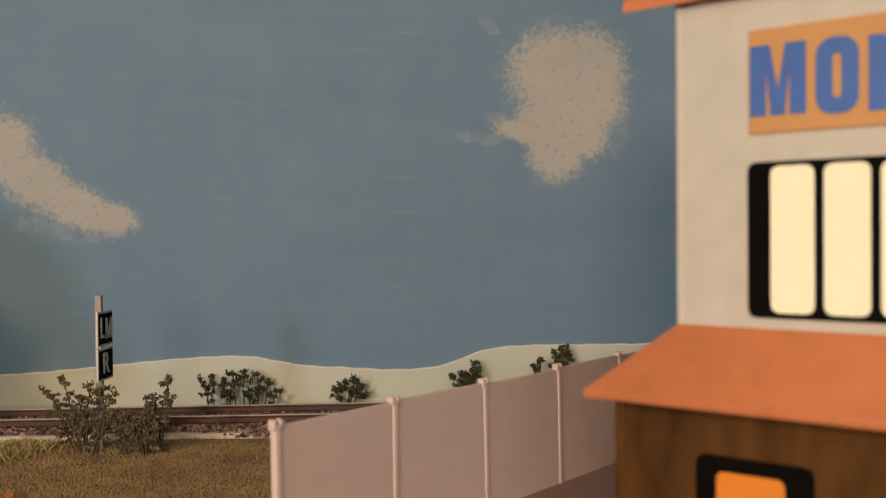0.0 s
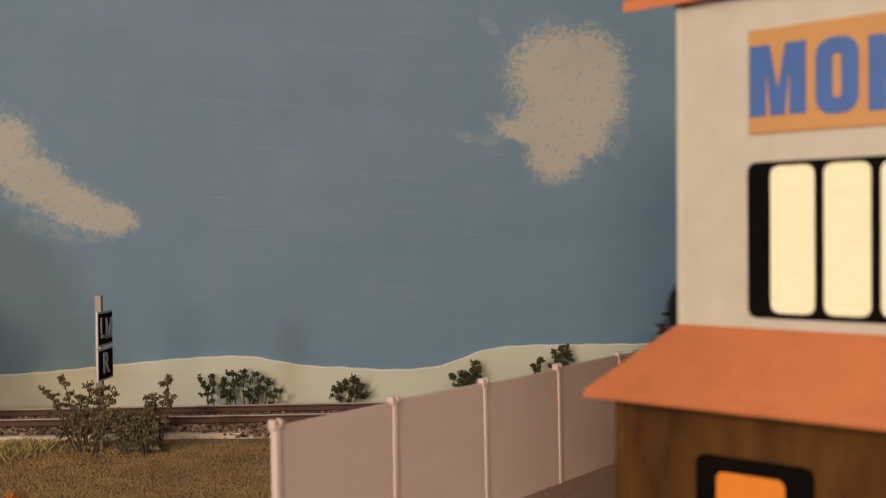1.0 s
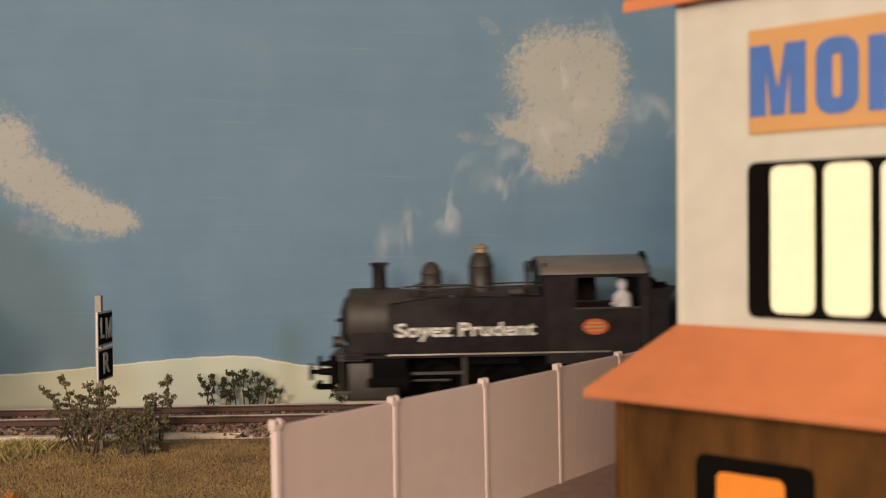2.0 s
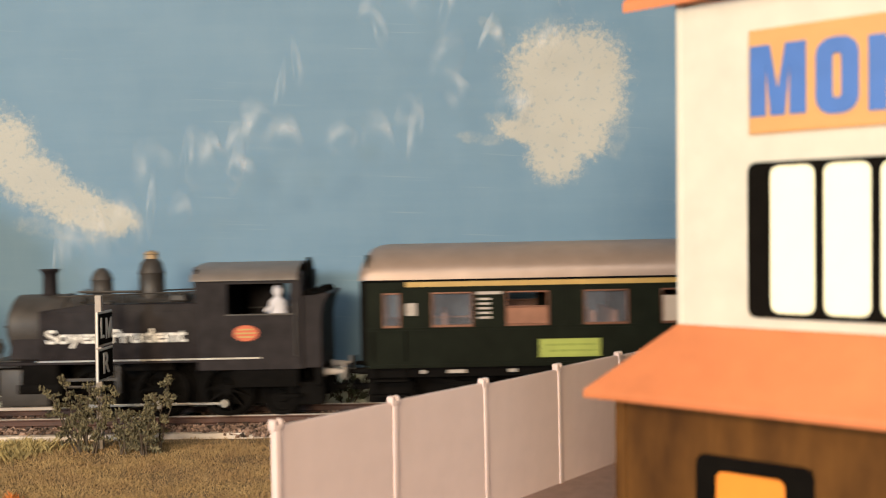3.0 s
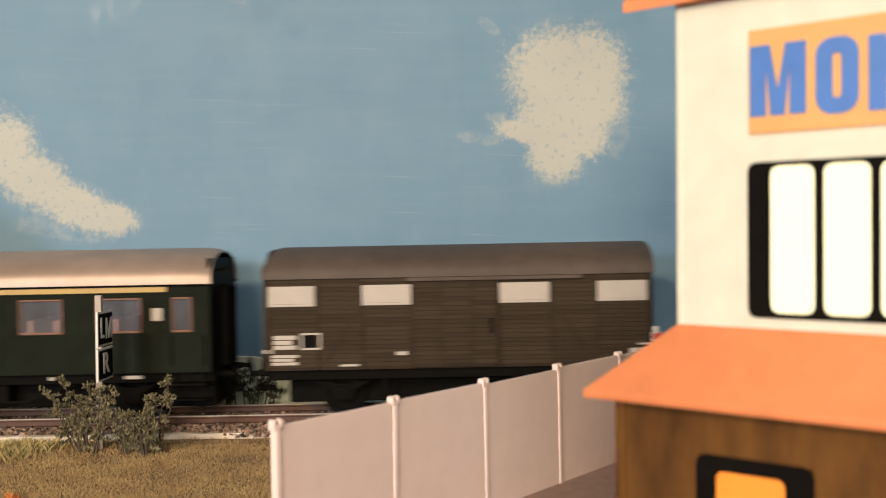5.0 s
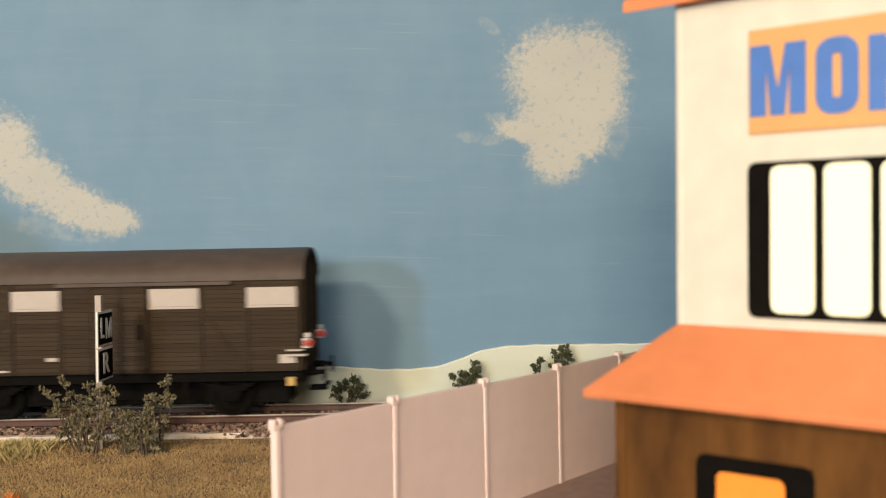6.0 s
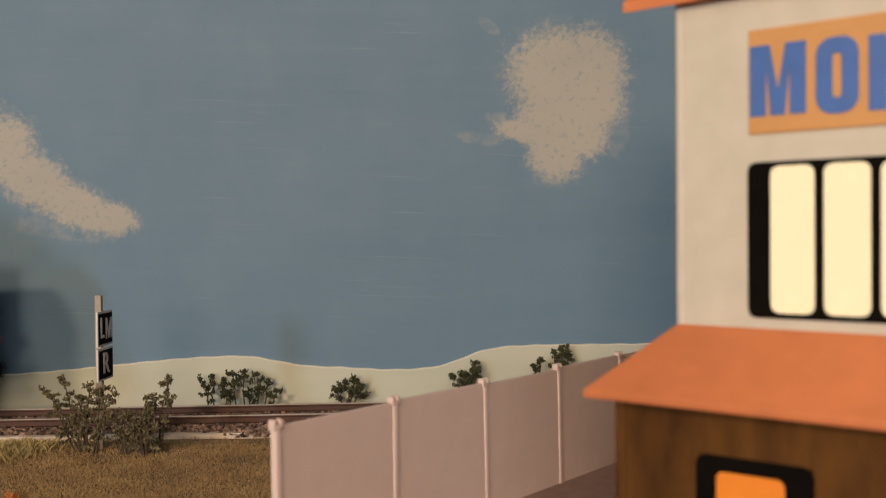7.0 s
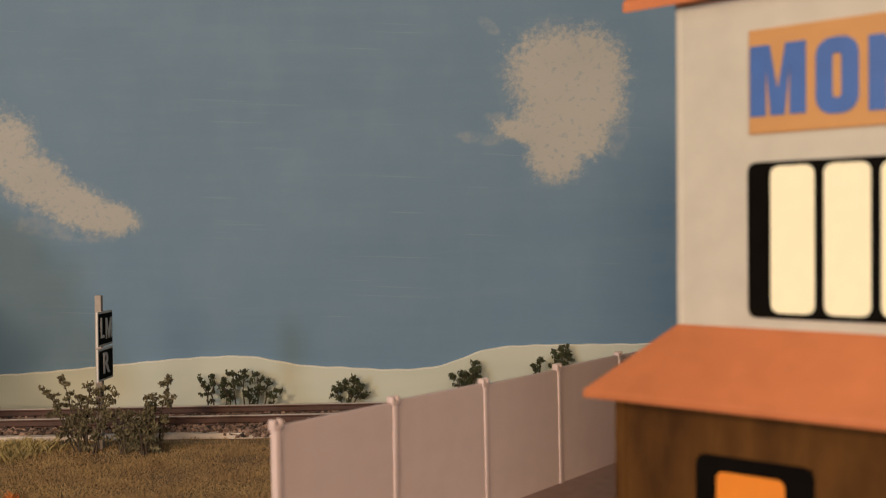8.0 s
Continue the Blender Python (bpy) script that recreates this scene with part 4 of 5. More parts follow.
        if s < 0:
            bm = bmesh.new()
            lathe(bm, [(1.0, 0), (1.0, 0.25)], Matrix.Translation((26.2, -16.3, 23.2)) @ Matrix.Diagonal((3.4, 1, 2.15, 1)) @ Matrix.Rotation(radians(90), 4, "X"), 28)
            pl = part("plaque", bm, M_PLAQUE, side, "oval orange-red plaque")
            bm = bmesh.new()
            for z, w in ((24.2, 1.9), (23.2, 2.6), (22.2, 1.9)):
                box(bm, 26.2 - w, 26.2 + w, -16.66, -16.54, z - 0.22, z + 0.22)
            part("plaque_bars", bm, M_YELLOW, pl)
            bm = bmesh.new()
            rod(bm, (39.6, -17.0, 17), (39.6, -17.0, 31), 0.22, 6)
            for z in (17, 31):
                rod(bm, (39.6, -17.0, z), (39.6, -16.2, z), 0.22, 6)
            part("grab_rail", bm, M_LOCO_TOP, side)
    bm = bmesh.new()
    side_with_openings(bm, -15.6, 15.6, 16.5, 40.5, 0, 0.7, [(-12, -4.5, 33.4, 37.5), (4.5, 12, 33.4, 37.5)])
    bmesh.ops.transform(bm, matrix=Matrix.Translation((13.2, 0, 0)) @ Matrix.Rotation(radians(90), 4, "Z"), verts=bm.verts)
    part("cab_front", bm, M_LOCO, t)
    bm = bmesh.new()
    box(bm, 40.5, 41.2, -15.6, 15.6, 13.4, 39.5)
    part("cab_rear", bm, M_LOCO, t)
    bm = bmesh.new()
    barrel_roof(bm, [(11.6, 0.99, 0.94, 0), (12.4, 1, 1, 0), (40.2, 1, 1, 0)], 17.2, 37.3, 4.9, 0.5, 18)
    part("cab_roof", bm, M_CABROOF, t, "worn grey cab roof", smooth=True)
    bm = bmesh.new()
    lathe(bm, [(5.0, 0), (5.0, 0.9), (4.2, 1.3)], Matrix.Translation((41.2, -3.0, 38.2)) @ Matrix.Rotation(radians(90), 4, "Y"), 24)
    part("roof_end", bm, M_UNDER, t)
    # bunker behind the cab, flared at the top, with coal
    bm = bmesh.new()
    prism(bm, [(41.2, 13.4), (46.4, 13.4), (46.0, 27.5), (46.8, 31.0), (48.8, 33.4), (47.8, 33.8), (45.6, 33.0), (41.2, 33.0)], -15.2, 15.2)
    bmesh.ops.bevel(bm, geom=list(bm.edges), offset=0.25, segments=1, profile=0.5, affect="EDGES")
    part("bunker", bm, M_LOCO, t)
    bm = bmesh.new()
    rnd = random.Random(3)
    for _ in range(60):
        p = Vector((rnd.uniform(41.8, 46.5), rnd.uniform(-13.5, 13.5), 33.0 + rnd.uniform(-0.4, 1.2)))
        r = bmesh.ops.create_icosphere(bm, subdivisions=1, radius=rnd.uniform(0.7, 1.3))
        for v in r["verts"]:
            v.co = p + v.co * rnd.uniform(0.7, 1.2)
    tagged(part("coal", bm, M_UNDER, t), kind="stuff")
    # dark block and floor, the block added to keep the cab's inside dark
    bm = bmesh.new()
    box(bm, 13.9, 20.5, -8.5, 8.5, 15, 36, 0.8)
    box(bm, 13.9, 40.4, -15.4, 15.4, 13.5, 14.5)
    part("added_backhead", bm, M_UNDER, t)
    # figure at the regulator: a plain shape
    bm = bmesh.new()
    lathe(bm, [(0.01, 14), (2.1, 14), (2.3, 22), (2.6, 28.5), (2.3, 31.5), (0.9, 32.6), (0.8, 33.0), (1.25, 33.6), (1.35, 34.7), (0.9, 35.7), (0.01, 36)], Matrix.Translation((34.2, -12.4, 0)) @ Matrix.Diagonal((1, 0.7, 1, 1)), 16, cap=False)
    rod(bm, (33.6, -13.4, 30.6), (31.2, -14.6, 28.8), 0.65, 8)
    part("driver_figurine", bm, M_FIG, t, "plain pale figurine in the cab", smooth=True)
    # lamps and front fittings
    for y in (-10.2, 10.2):
        bm = bmesh.new()
        lathe(bm, [(1.5, 0), (1.5, 2.4), (1.8, 2.5), (1.8, 2.9), (1.4, 2.9)], Matrix.Translation((-42.0, y, 19.8)) @ Matrix.Rotation(radians(-90), 4, "Y"), 16)
        rod(bm, (-42.6, y, 16.4), (-42.6, y, 18.6), 0.5, 8)
        rod(bm, (-42.6, y, 21), (-42.6, y, 22.4), 0.5, 8)
        lm = part("headlamp", bm, M_LOCO_TOP, t, smooth=True)
        bm = bmesh.new()
        lathe(bm, [(0.01, 0.25), (1.3, 0.1), (1.3, 0)], Matrix.Translation((-44.8, y, 19.8)) @ Matrix.Rotation(radians(-90), 4, "Y"), 14, cap=False)
        part("lens", bm, M_WHITE, lm)
    bm = bmesh.new()
    box(bm, -45, -36, -13.5, 13.5, 14.6, 16.6, 0.3)
    for y in (-15.2, 13.6):
        box(bm, -44.6, -40.2, y, y + 1.6, 6.0, 7.0, 0.15)
        rod(bm, (-42.4, y + 0.8, 7), (-42.4, y + 0.8, 15), 0.3, 6)
    part("front_step", bm, M_LOCO_TOP, t)
    # cylinders, wheels and rods
    for s in (-1, 1):
        bm = bmesh.new()
        lathe(bm, [(3.1, -6), (3.6, -5.6), (3.6, 5.6), (3.1, 6)], Matrix.Translation((-29.5, s * 13.0, 9.2)) @ Matrix.Rotation(radians(90), 4, "Y"), 18)
        box(bm, -34.5, -24.5, s * 13 - 3.4, s * 13 + 3.4, 10, 15.6, 0.4)
        rod(bm, (-38, s * 13, 9.2), (-35, s * 13, 9.2), 0.6, 8)
        part("cylinder", bm, M_UNDER, t, smooth=True)
        bm = bmesh.new()
        box(bm, -23.8, -9, s * 13.6 - 0.4, s * 13.6 + 0.4, 10.8, 11.6)
        box(bm, -9.6, -8.6, s * 13.6 - 0.8, s * 13.6 + 0.8, 7.4, 15.6)
        rod(bm, (-24, s * 13.2, 9.2), (-13, s * 13.2, 9.2), 0.4, 8)
        part("slide_bar", bm, M_LOCO_TOP, t)
    for s in (-1, 1):
        bm = bmesh.new()
        box(bm, -40.5, -27.0, s * 15.4 - 0.9, s * 15.4 + 0.9, 4.6, 14.6, 0.5)
        part("cylinder_cover", bm, M_LOCO_TOP, t, "dusty grey cylinder cover", smooth=True)
        bm = bmesh.new()
        box(bm, -41.5, -25.5, s * 15.6 - 1.0, s * 15.6 + 1.0, 3.6, 4.4, 0.1)
        part("cover_edge", bm, M_POST, t, "pale lower edge of the cylinder cover")
    R = 7.2
    for x in (-16.6, 1.5, 19.6):
        wheelset(t, x, R, spokes=11)
    wheelset(t, 34.5, 5.2)
    for s in (-1, 1):
        bm = bmesh.new()
        box(bm, -18.1, 18.1, -0.3, 0.3, -0.36, 0.36, 0.1)
        for x in (-18.1, 0, 18.1):
            lathe(bm, [(1.15, -0.5), (1.15, 0.5)], Matrix.Translation((x, 0, 0)) @ ROLL_Y, 12)
        ob = part("coupling_rod", bm, M_STEEL, t)
        RODS.append((ob, 1.5, s * 11.2, R, R * 0.5))
    for s in (-1, 1):
        bm = bmesh.new()
        box(bm, 22, 40, s * 15 - 0.5, s * 15 + 0.5, 8.5, 13.6, 0.2)
        part("cab_valance", bm, M_UNDER, t)
        bm = bmesh.new()
        box(bm, 35.5, 40.5, s * 16 - 1.2, s * 16 + 1.2, 6.0, 6.7, 0.1)
        box(bm, 37.5, 38.5, s * 15.2 - 0.4, s * 15.2 + 0.4, 6.0, 9.0)
        part("cab_step", bm, M_UNDER, t)
        bm = bmesh.new()
        box(bm, 39.5, 46.6, s * 9.5 - 4.0, s * 9.5 + 4.0, 3.2, 9.4, 0.5)
        rod(bm, (47.0, s * 4.5, 10.5), (48.6, s * 4.5, 5.2), 0.5, 8)
        part("sand_box", bm, M_UNDER, t)
        bm = bmesh.new()
        box(bm, -8, 6, s * 12.5 - 0.7, s * 12.5 + 0.7, 13.2, 15.7, 0.2)
        part("valve_link", bm, M_UNDER, t)
    return t


def coach():
    t = thing("passenger_coach", at(0, TRACK_Y, RAIL_Z), "dark green two-axle passenger coach with silver-brown roof", "coach")
    H = 73.0
    # window openings along the side: a, b
    wins = [(-68.5, -63.9), (-55.5, -44.5), (-35.5, -24.1), (-14.6, -2.8), (6.3, 12.7), (21.9, 33.3), (42.7, 54.5), (62.9, 68.1)]
    z_lo, z_hi = 23.9, 33.1
    for s in (-1, 1):
        y0, y1 = (-16.4, -15.7) if s < 0 else (15.7, 16.4)
        bm = bmesh.new()
        side_with_openings(bm, -H, H, 13.0, 37.4, y0, y1, [(a, b, z_lo, z_hi) for a, b in wins])
        yo = y0 if s < 0 else y1
        side = part("side_wall", bm, M_COACH, t, "dark green panelled side")
        bm = bmesh.new()
        for z, w in ((22.9, 0.22), (23.7, 0.14), (34.3, 0.12), (13.7, 0.3)):
            box(bm, -H, H, yo - 0.14 if s < 0 else yo, yo if s < 0 else yo + 0.14, z - w, z + w)
        for x in (-61.6, -40.2, -19.8, 2.0, 17.6, 38.6, 60.8):
            box(bm, x - 0.14, x + 0.14, yo - 0.1 if s < 0 else yo, yo if s < 0 else yo + 0.1, 14, 34.2)
        part("beading", bm, M_COACH, side)
        bm = bmesh.new()
        box(bm, -62.4, 61.4, yo - 0.16 if s < 0 else yo, yo if s < 0 else yo + 0.16, 34.7, 36.1)
        part("class_stripe", bm, M_YELLOW, side, "yellow stripe under the eaves")
        for i, (a, b) in enumerate(wins):
            w = b - a
            bm = bmesh.new()
            fr = 0.32
            ya, yb = (yo - 0.22, yo + 0.5) if s < 0 else (yo - 0.5, yo + 0.22)
            box(bm, a - 0.1, a + fr, ya, yb, z_lo - 0.1, z_hi + 0.1, 0.08)
            box(bm, b - fr, b + 0.1, ya, yb, z_lo - 0.1, z_hi + 0.1, 0.08)
            box(bm, a + fr, b - fr, ya, yb, z_hi - 0.35, z_hi + 0.1, 0.08)
            box(bm, a + fr, b - fr, ya, yb, z_lo - 0.1, z_lo + 0.55, 0.08)
            wf = part("window", bm, M_COPPER, t, "copper-brown framed window")
            ym = yo + 0.45 if s < 0 else yo - 0.45
            if i == 2:
                # drop-light pulled half down
                bm = bmesh.new()
                box(bm, a + fr, b - fr, ym - 0.1, ym + 0.1, z_lo + 0.55, z_lo + 4.8)
                part("blind", bm, M_INSIDE, wf)
                bm = bmesh.new()
                box(bm, a + fr, b - fr, ym - 0.3, ym + 0.1, z_lo + 4.8, z_lo + 5.3, 0.05)
                part("drop_rail", bm, M_COPPER, wf)
            elif i == 4:
                bm = bmesh.new()
                box(bm, a + fr, b - fr, ym - 0.1, ym + 0.1, z_lo + 0.55, z_lo + 7.4)
                part("blind", bm, M_BLIND, wf, "cream blind drawn most of the way")
            else:
                bm = bmesh.new()
                box(bm, a + fr, b - fr, ym - 0.08, ym + 0.08, z_lo + 0.55, z_hi - 0.35)
                g = part("pane", bm, M_GLASS, wf)
                g.visible_shadow = False
        if s < 0:
            # lime board with writing too small to read, and lettered panels
            bm = bmesh.new()
            box(bm, -26.8, -10.4, yo - 0.4, yo - 0.1, 15.3, 20.2, 0.06)
            bd = part("route_board", bm, M_LIME, t, "lime yellow board with faded writing")
            bm = bmesh.new()
            for z, x0, x1 in ((18.6, -25, -12), (17.0, -24, -11.8)):
                x = x0
                r = random.Random(int(z * 10))
                while x < x1:
                    w = r.uniform(0.8, 2.4)
                    box(bm, x, min(x + w, x1), yo - 0.46, yo - 0.38, z - 0.28, z + 0.28)
                    x += w + 0.5
            part("writing_bar", bm, M_LIMEINK, bd)
            bm = bmesh.new()
            box(bm, -43.4, -36.6, yo - 0.16, yo - 0.08, 32.4, 33.2)
            for k in range(5):
                box(bm, -43.0, -39.6, yo - 0.16, yo - 0.08, 30.9 - 1.25 * k, 31.5 - 1.25 * k)
            part("writing_bar", bm, M_VENT, t)
            for x in (-62.4, 57.4):
                bm = bmesh.new()
                box(bm, x, x + 2.8, yo - 0.16, yo - 0.08, 27.0, 30.4)
                part("number_panel", bm, M_POST, t)
            for x in (-58, -49, -34, -20, 1.0, 12.0, 30, 52):
                bm = bmesh.new()
                wd = 1.6 + 0.9 * math.sin(x)
                box(bm, x - wd, x + wd, -15.9, -15.6, 11.4, 12.3)
                part("stencil_panel", bm, M_VENT, t)
    # ends and floor
    for s in (-1, 1):
        bm = bmesh.new()
        side_with_openings(bm, -15.7, 15.7, 13.0, 43.5, 0, 0.7, [(-4.4, 4.4, 14.0, 34.0)])
        bmesh.ops.transform(bm, matrix=Matrix.Translation((s * H - (0.7 if s > 0 else -0.7) + (0.7 if s > 0 else 0), 0, 0)) @ Matrix.Rotation(radians(90), 4, "Z"), verts=bm.verts)
        part("end_wall", bm, M_COACH, t)
        bm = bmesh.new()
        for y in (-5.2, 4.6):
            box(bm, min(s * H, s * (H + 2.6)), max(s * H, s * (H + 2.6)), y, y + 0.6, 13.5, 35.5, 0.2)
        box(bm, min(s * H, s * (H + 2.6)), max(s * H, s * (H + 2.6)), -5.2, 5.2, 35.0, 36.0, 0.3)
        part("gangway", bm, M_UNDER, t)
        bm = bmesh.new()
        box(bm, s * (H - 0.9) - 0.2, s * (H - 0.9) + 0.2, -4.4, 4.4, 14.0, 34.0)
        part("end_door", bm, M_COACH, t)
        bm = bmesh.new()
        x = s * (H - 6)
        rod(bm, (x - 4.4, -16.9, 15), (x - 4.4, -16.9, 23), 0.2, 6)
        rod(bm, (x + 4.4, -16.9, 15), (x + 4.4, -16.9, 23), 0.2, 6)
        part("door_handrail", bm, M_UNDER, t)
        bm = bmesh.new()
        for z, y in ((9.6, -16.6), (5.6, -17.2)):
            box(bm, x - 5, x + 5, y - 1.6, y + 1.6, z, z + 0.6, 0.1)
        for dx in (-4, 4):
            box(bm, x + dx - 0.3, x + dx + 0.3, -16.2, -15.6, 5.6, 13.2)
        part("footstep", bm, M_UNDER, t)
        # added black block in place of the shade under the coach end
        bm = bmesh.new()
        box(bm, x - 6.5, x + 6.5, -13.5, 13.5, 3.4, 9.2, 0.5)
        part("under_shade_block", bm, M_UNDER, t)
        bm = bmesh.new()
        for y in (-4.0, 4.0):
            rod(bm, (s * H, y, 11.0), (s * (H + 2.2), y, 8.0), 0.45, 8)
            rod(bm, (s * (H + 2.2), y, 8.0), (s * (H + 2.8), y, 4.6), 0.45, 8)
        part("brake_hose", bm, M_UNDER, t)
        buffers(t, s * (H - 0.2), s)
        coupling(t, s * H, s)
        bm = bmesh.new()
        box(bm, s * H - 0.2, s * H + 0.4, -14, 14, 9.4, 13.2, 0.2)
        part("headstock", bm, M_UNDER, t)
        if s > 0:
            bm = bmesh.new()
            rod(bm, (H + 0.5, -10.5, 40.2), (H + 4.4, -10.5, 41.0), 0.45, 8)
            rod(bm, (H + 3.4, -10.5, 39.6), (H + 3.4, -10.5, 42.0), 0.4, 8)
            part("lamp_iron", bm, M_UNDER, t)
    bm = bmesh.new()
    box(bm, -H + 0.8, H - 0.8, -15.6, 15.6, 13.2, 14.0)
    part("floor_board", bm, M_INSIDE, t)
    # interior: partitions and bench seats
    for x in (-61.5, -20.0, 3.6, 16.0, 61.0):
        bm = bmesh.new()
        box(bm, x - 0.3, x + 0.3, -14.8, 15.2, 14.0, 38.0)
        part("partition", bm, M_INSIDE, t)
    for x in (-52, -41, -31, -12, -6, 24, 31, 40, 47, 54):
        bm = bmesh.new()
        box(bm, x - 0.6, x + 0.6, -14.6, 12.5, 14.0, 27.5, 0.3)
        box(bm, x - 3.2, x + 3.2, -14.6, 12.5, 17.0, 19.2, 0.4)
        part("bench_seat", bm, M_INSIDE, t)
    # roof with rounded-down ends, gutters, ventilators
    bm = bmesh.new()
    barrel_roof(bm, [(-H - 1.8, 0.93, 0.45, -0.2), (-H - 0.8, 0.965, 0.66, 0), (-H + 0.8, 0.985, 0.86, 0), (-H + 3.2, 1, 0.97, 0), (-H + 6, 1, 1, 0),
                     (H - 6, 1, 1, 0), (H - 3.2, 1, 0.985, 0), (H - 1, 1, 0.96, 0), (H + 0.5, 0.985, 0.90, 0)], 17.2, 36.7, 9.7, 0.5, 26, 0.82)
    part("roof", bm, M_COACHROOF, t, "silver-brown rounded coach roof", smooth=True)
    bm = bmesh.new()
    for s in (-1, 1):
        box(bm, -H - 0.5, H + 0.5, s * 16.9 - 0.3, s * 16.9 + 0.3, 36.2, 36.7, 0.08)
    part("gutter", bm, M_UNDER, t)
    # underframe, with a solid black middle that stands in for the shade below
    bm = bmesh.new()
    for s in (-1, 1):
        box(bm, -H, H, s * 13.5 - 0.9, s * 13.5 + 0.9, 10.2, 13.1, 0.15)
        rod(bm, (-33, s * 12.5, 10.2), (-20, s * 12.5, 5.2), 0.45, 6)
        rod(bm, (-20, s * 12.5, 5.2), (22, s * 12.5, 5.2), 0.45, 6)
        rod(bm, (22, s * 12.5, 5.2), (36, s * 12.5, 10.2), 0.45, 6)
    # added centre block: black mass where the underside lies in shade
    box(bm, -66, 66, -7.5, 7.5, 3.0, 13.1, 0.4)
    part("underframe", bm, M_UNDER, t)
    for x0, x1, z0 in ((-16, -4, 4.6), (4, 17, 5.2)):
        bm = bmesh.new()
        box(bm, x0, x1, -13, -5, z0, 10.4, 0.5)
        part("battery_box", bm, M_UNDER, t)
    for x in (-46.4, 50.0):
        wheelset(t, x, 5.6)
        for y in (-11.6, 11.6):
            axle_guard(t, x, 5.6, y)
    return t


def goods_van():
    t = thing("goods_van", at(0, TRACK_Y, RAIL_Z), "dark brown planked goods van with pale vent boards", "wagon")
    H = 51.6
    rnd = random.Random(9)
    vents = [(-51.0, -38.4), (-25.8, -12.4), (11.2, 24.6), (37.4, 50.8)]
    for s in (-1, 1):
        y0, y1 = (-15.6, -15.0) if s < 0 else (15.0, 15.6)
        bm = bmesh.new()
        box(bm, -H, H, y0, y1, 12.8, 38.0)
        wall = part("side_wall", bm, M_VAN, t)
        yo = y0 if s < 0 else y1

        def planks(x0, x1, z0, z1, base, parent):
            n = max(1, round((z1 - z0) / 1.17))
            h = (z1 - z0) / n
            cache = {}
            for k in range(n):
                key = round(x1 - x0, 3)
                if key not in cache:
                    b = bmesh.new()
                    box(b, 0, x1 - x0, -0.26, 0.0, 0.05, h - 0.07)
                    cache[key] = part("plank", b, M_PLANK, parent)
                    ob = cache[key]
                else:
                    ob = share("plank", cache[key], parent, at(0, 0, 0))
                ob.matrix_basis = at(x0, base + rnd.uniform(-0.03, 0.03), z0 + k * h) if s < 0 else at(x0, base + 0.26 + rnd.uniform(-0.03, 0.03), z0 + k * h)
        for x0, x1 in ((-H + 0.8, -38.2), (-37.4, -26.2), (-25.4, -13.2), (11.4, 24.6), (25.4, 37.0), (37.8, H - 0.8)):
            planks(x0, x1, 13.6, 37.4, yo, wall)
        # uprights, diagonal braces, sole bar
        for x in (-H + 0.4, -37.8, -25.8, 25.0, 37.4, H - 0.4):
            b = bmesh.new()
            box(b, x - 0.45, x + 0.45, yo - 0.65 if s < 0 else yo, yo if s < 0 else yo + 0.65, 13.0, 37.6, 0.06)
            part("upright", b, M_VAN, wall)
        for xa, xb in ((-37, -26.6), (36.8, 25.6)):
            b = bmesh.new()
            prism(b, [(xa, 14.0), (xa + 1.0, 14.0), (xb + 0.5, 29.5), (xb - 0.5, 29.5)] if xa < xb else [(xa, 14.0), (xb + 0.5, 29.5), (xb - 0.5, 29.5), (xa - 1.0, 14.0)], yo - 0.5 if s < 0 else yo, yo if s < 0 else yo + 0.5)
            part("brace", b, M_VAN, wall)
        # sliding door with its own planks and rail
        yd = yo - 0.85 if s < 0 else yo + 0.25
        b = bmesh.new()
        box(b, -12.4, 10.6, yd, yd + 0.6, 13.2, 36.2, 0.05)
        door = part("sliding_door", b, M_VAN, t, "planked sliding door on a top rail")
        for x0, x1 in ((-12.0, -4.8), (-4.2, 3.2), (3.8, 10.2)):
            planks(x0, x1, 14.0, 35.6, yd if s < 0 else yd + 0.6, door)
        b = bmesh.new()
        for x in (-12.2, -4.5, 3.5, 10.4):
            box(b, x - 0.35, x + 0.35, yd - 0.45 if s < 0 else yd + 0.6, yd if s < 0 else yd + 1.05, 13.4, 36.0, 0.05)
        part("door_batten", b, M_VAN, door)
        b = bmesh.new()
        box(b, -13.6, 33.2, min(yd, yo) - 0.6 if s < 0 else yo, yo if s < 0 else yd + 1.2, 36.3, 37.3, 0.1)
        part("door_rail", b, M_VANROOF, t)
        b = bmesh.new()
        box(b, 8.4, 9.2, yd - 0.9 if s < 0 else yd + 0.6, yd if s < 0 else yd + 1.5, 22, 26, 0.1)
        part("door_latch", b, M_UNDER, door)
        # vent boards
        for a, c in vents:
            b = bmesh.new()
            box(b, a, c, yo - 0.75 if s < 0 else yo, yo if s < 0 else yo + 0.75, 30.0, 35.5, 0.15)
            v = part("vent_board", b, M_VENT, t, "pale grey vent board")
            b = bmesh.new()
            box(b, a + 0.8, c - 0.8, yo - 0.92 if s < 0 else yo + 0.7, yo - 0.7 if s < 0 else yo + 0.92, 30.7, 34.8, 0.08)
            part("vent_panel", b, M_VENT, v)
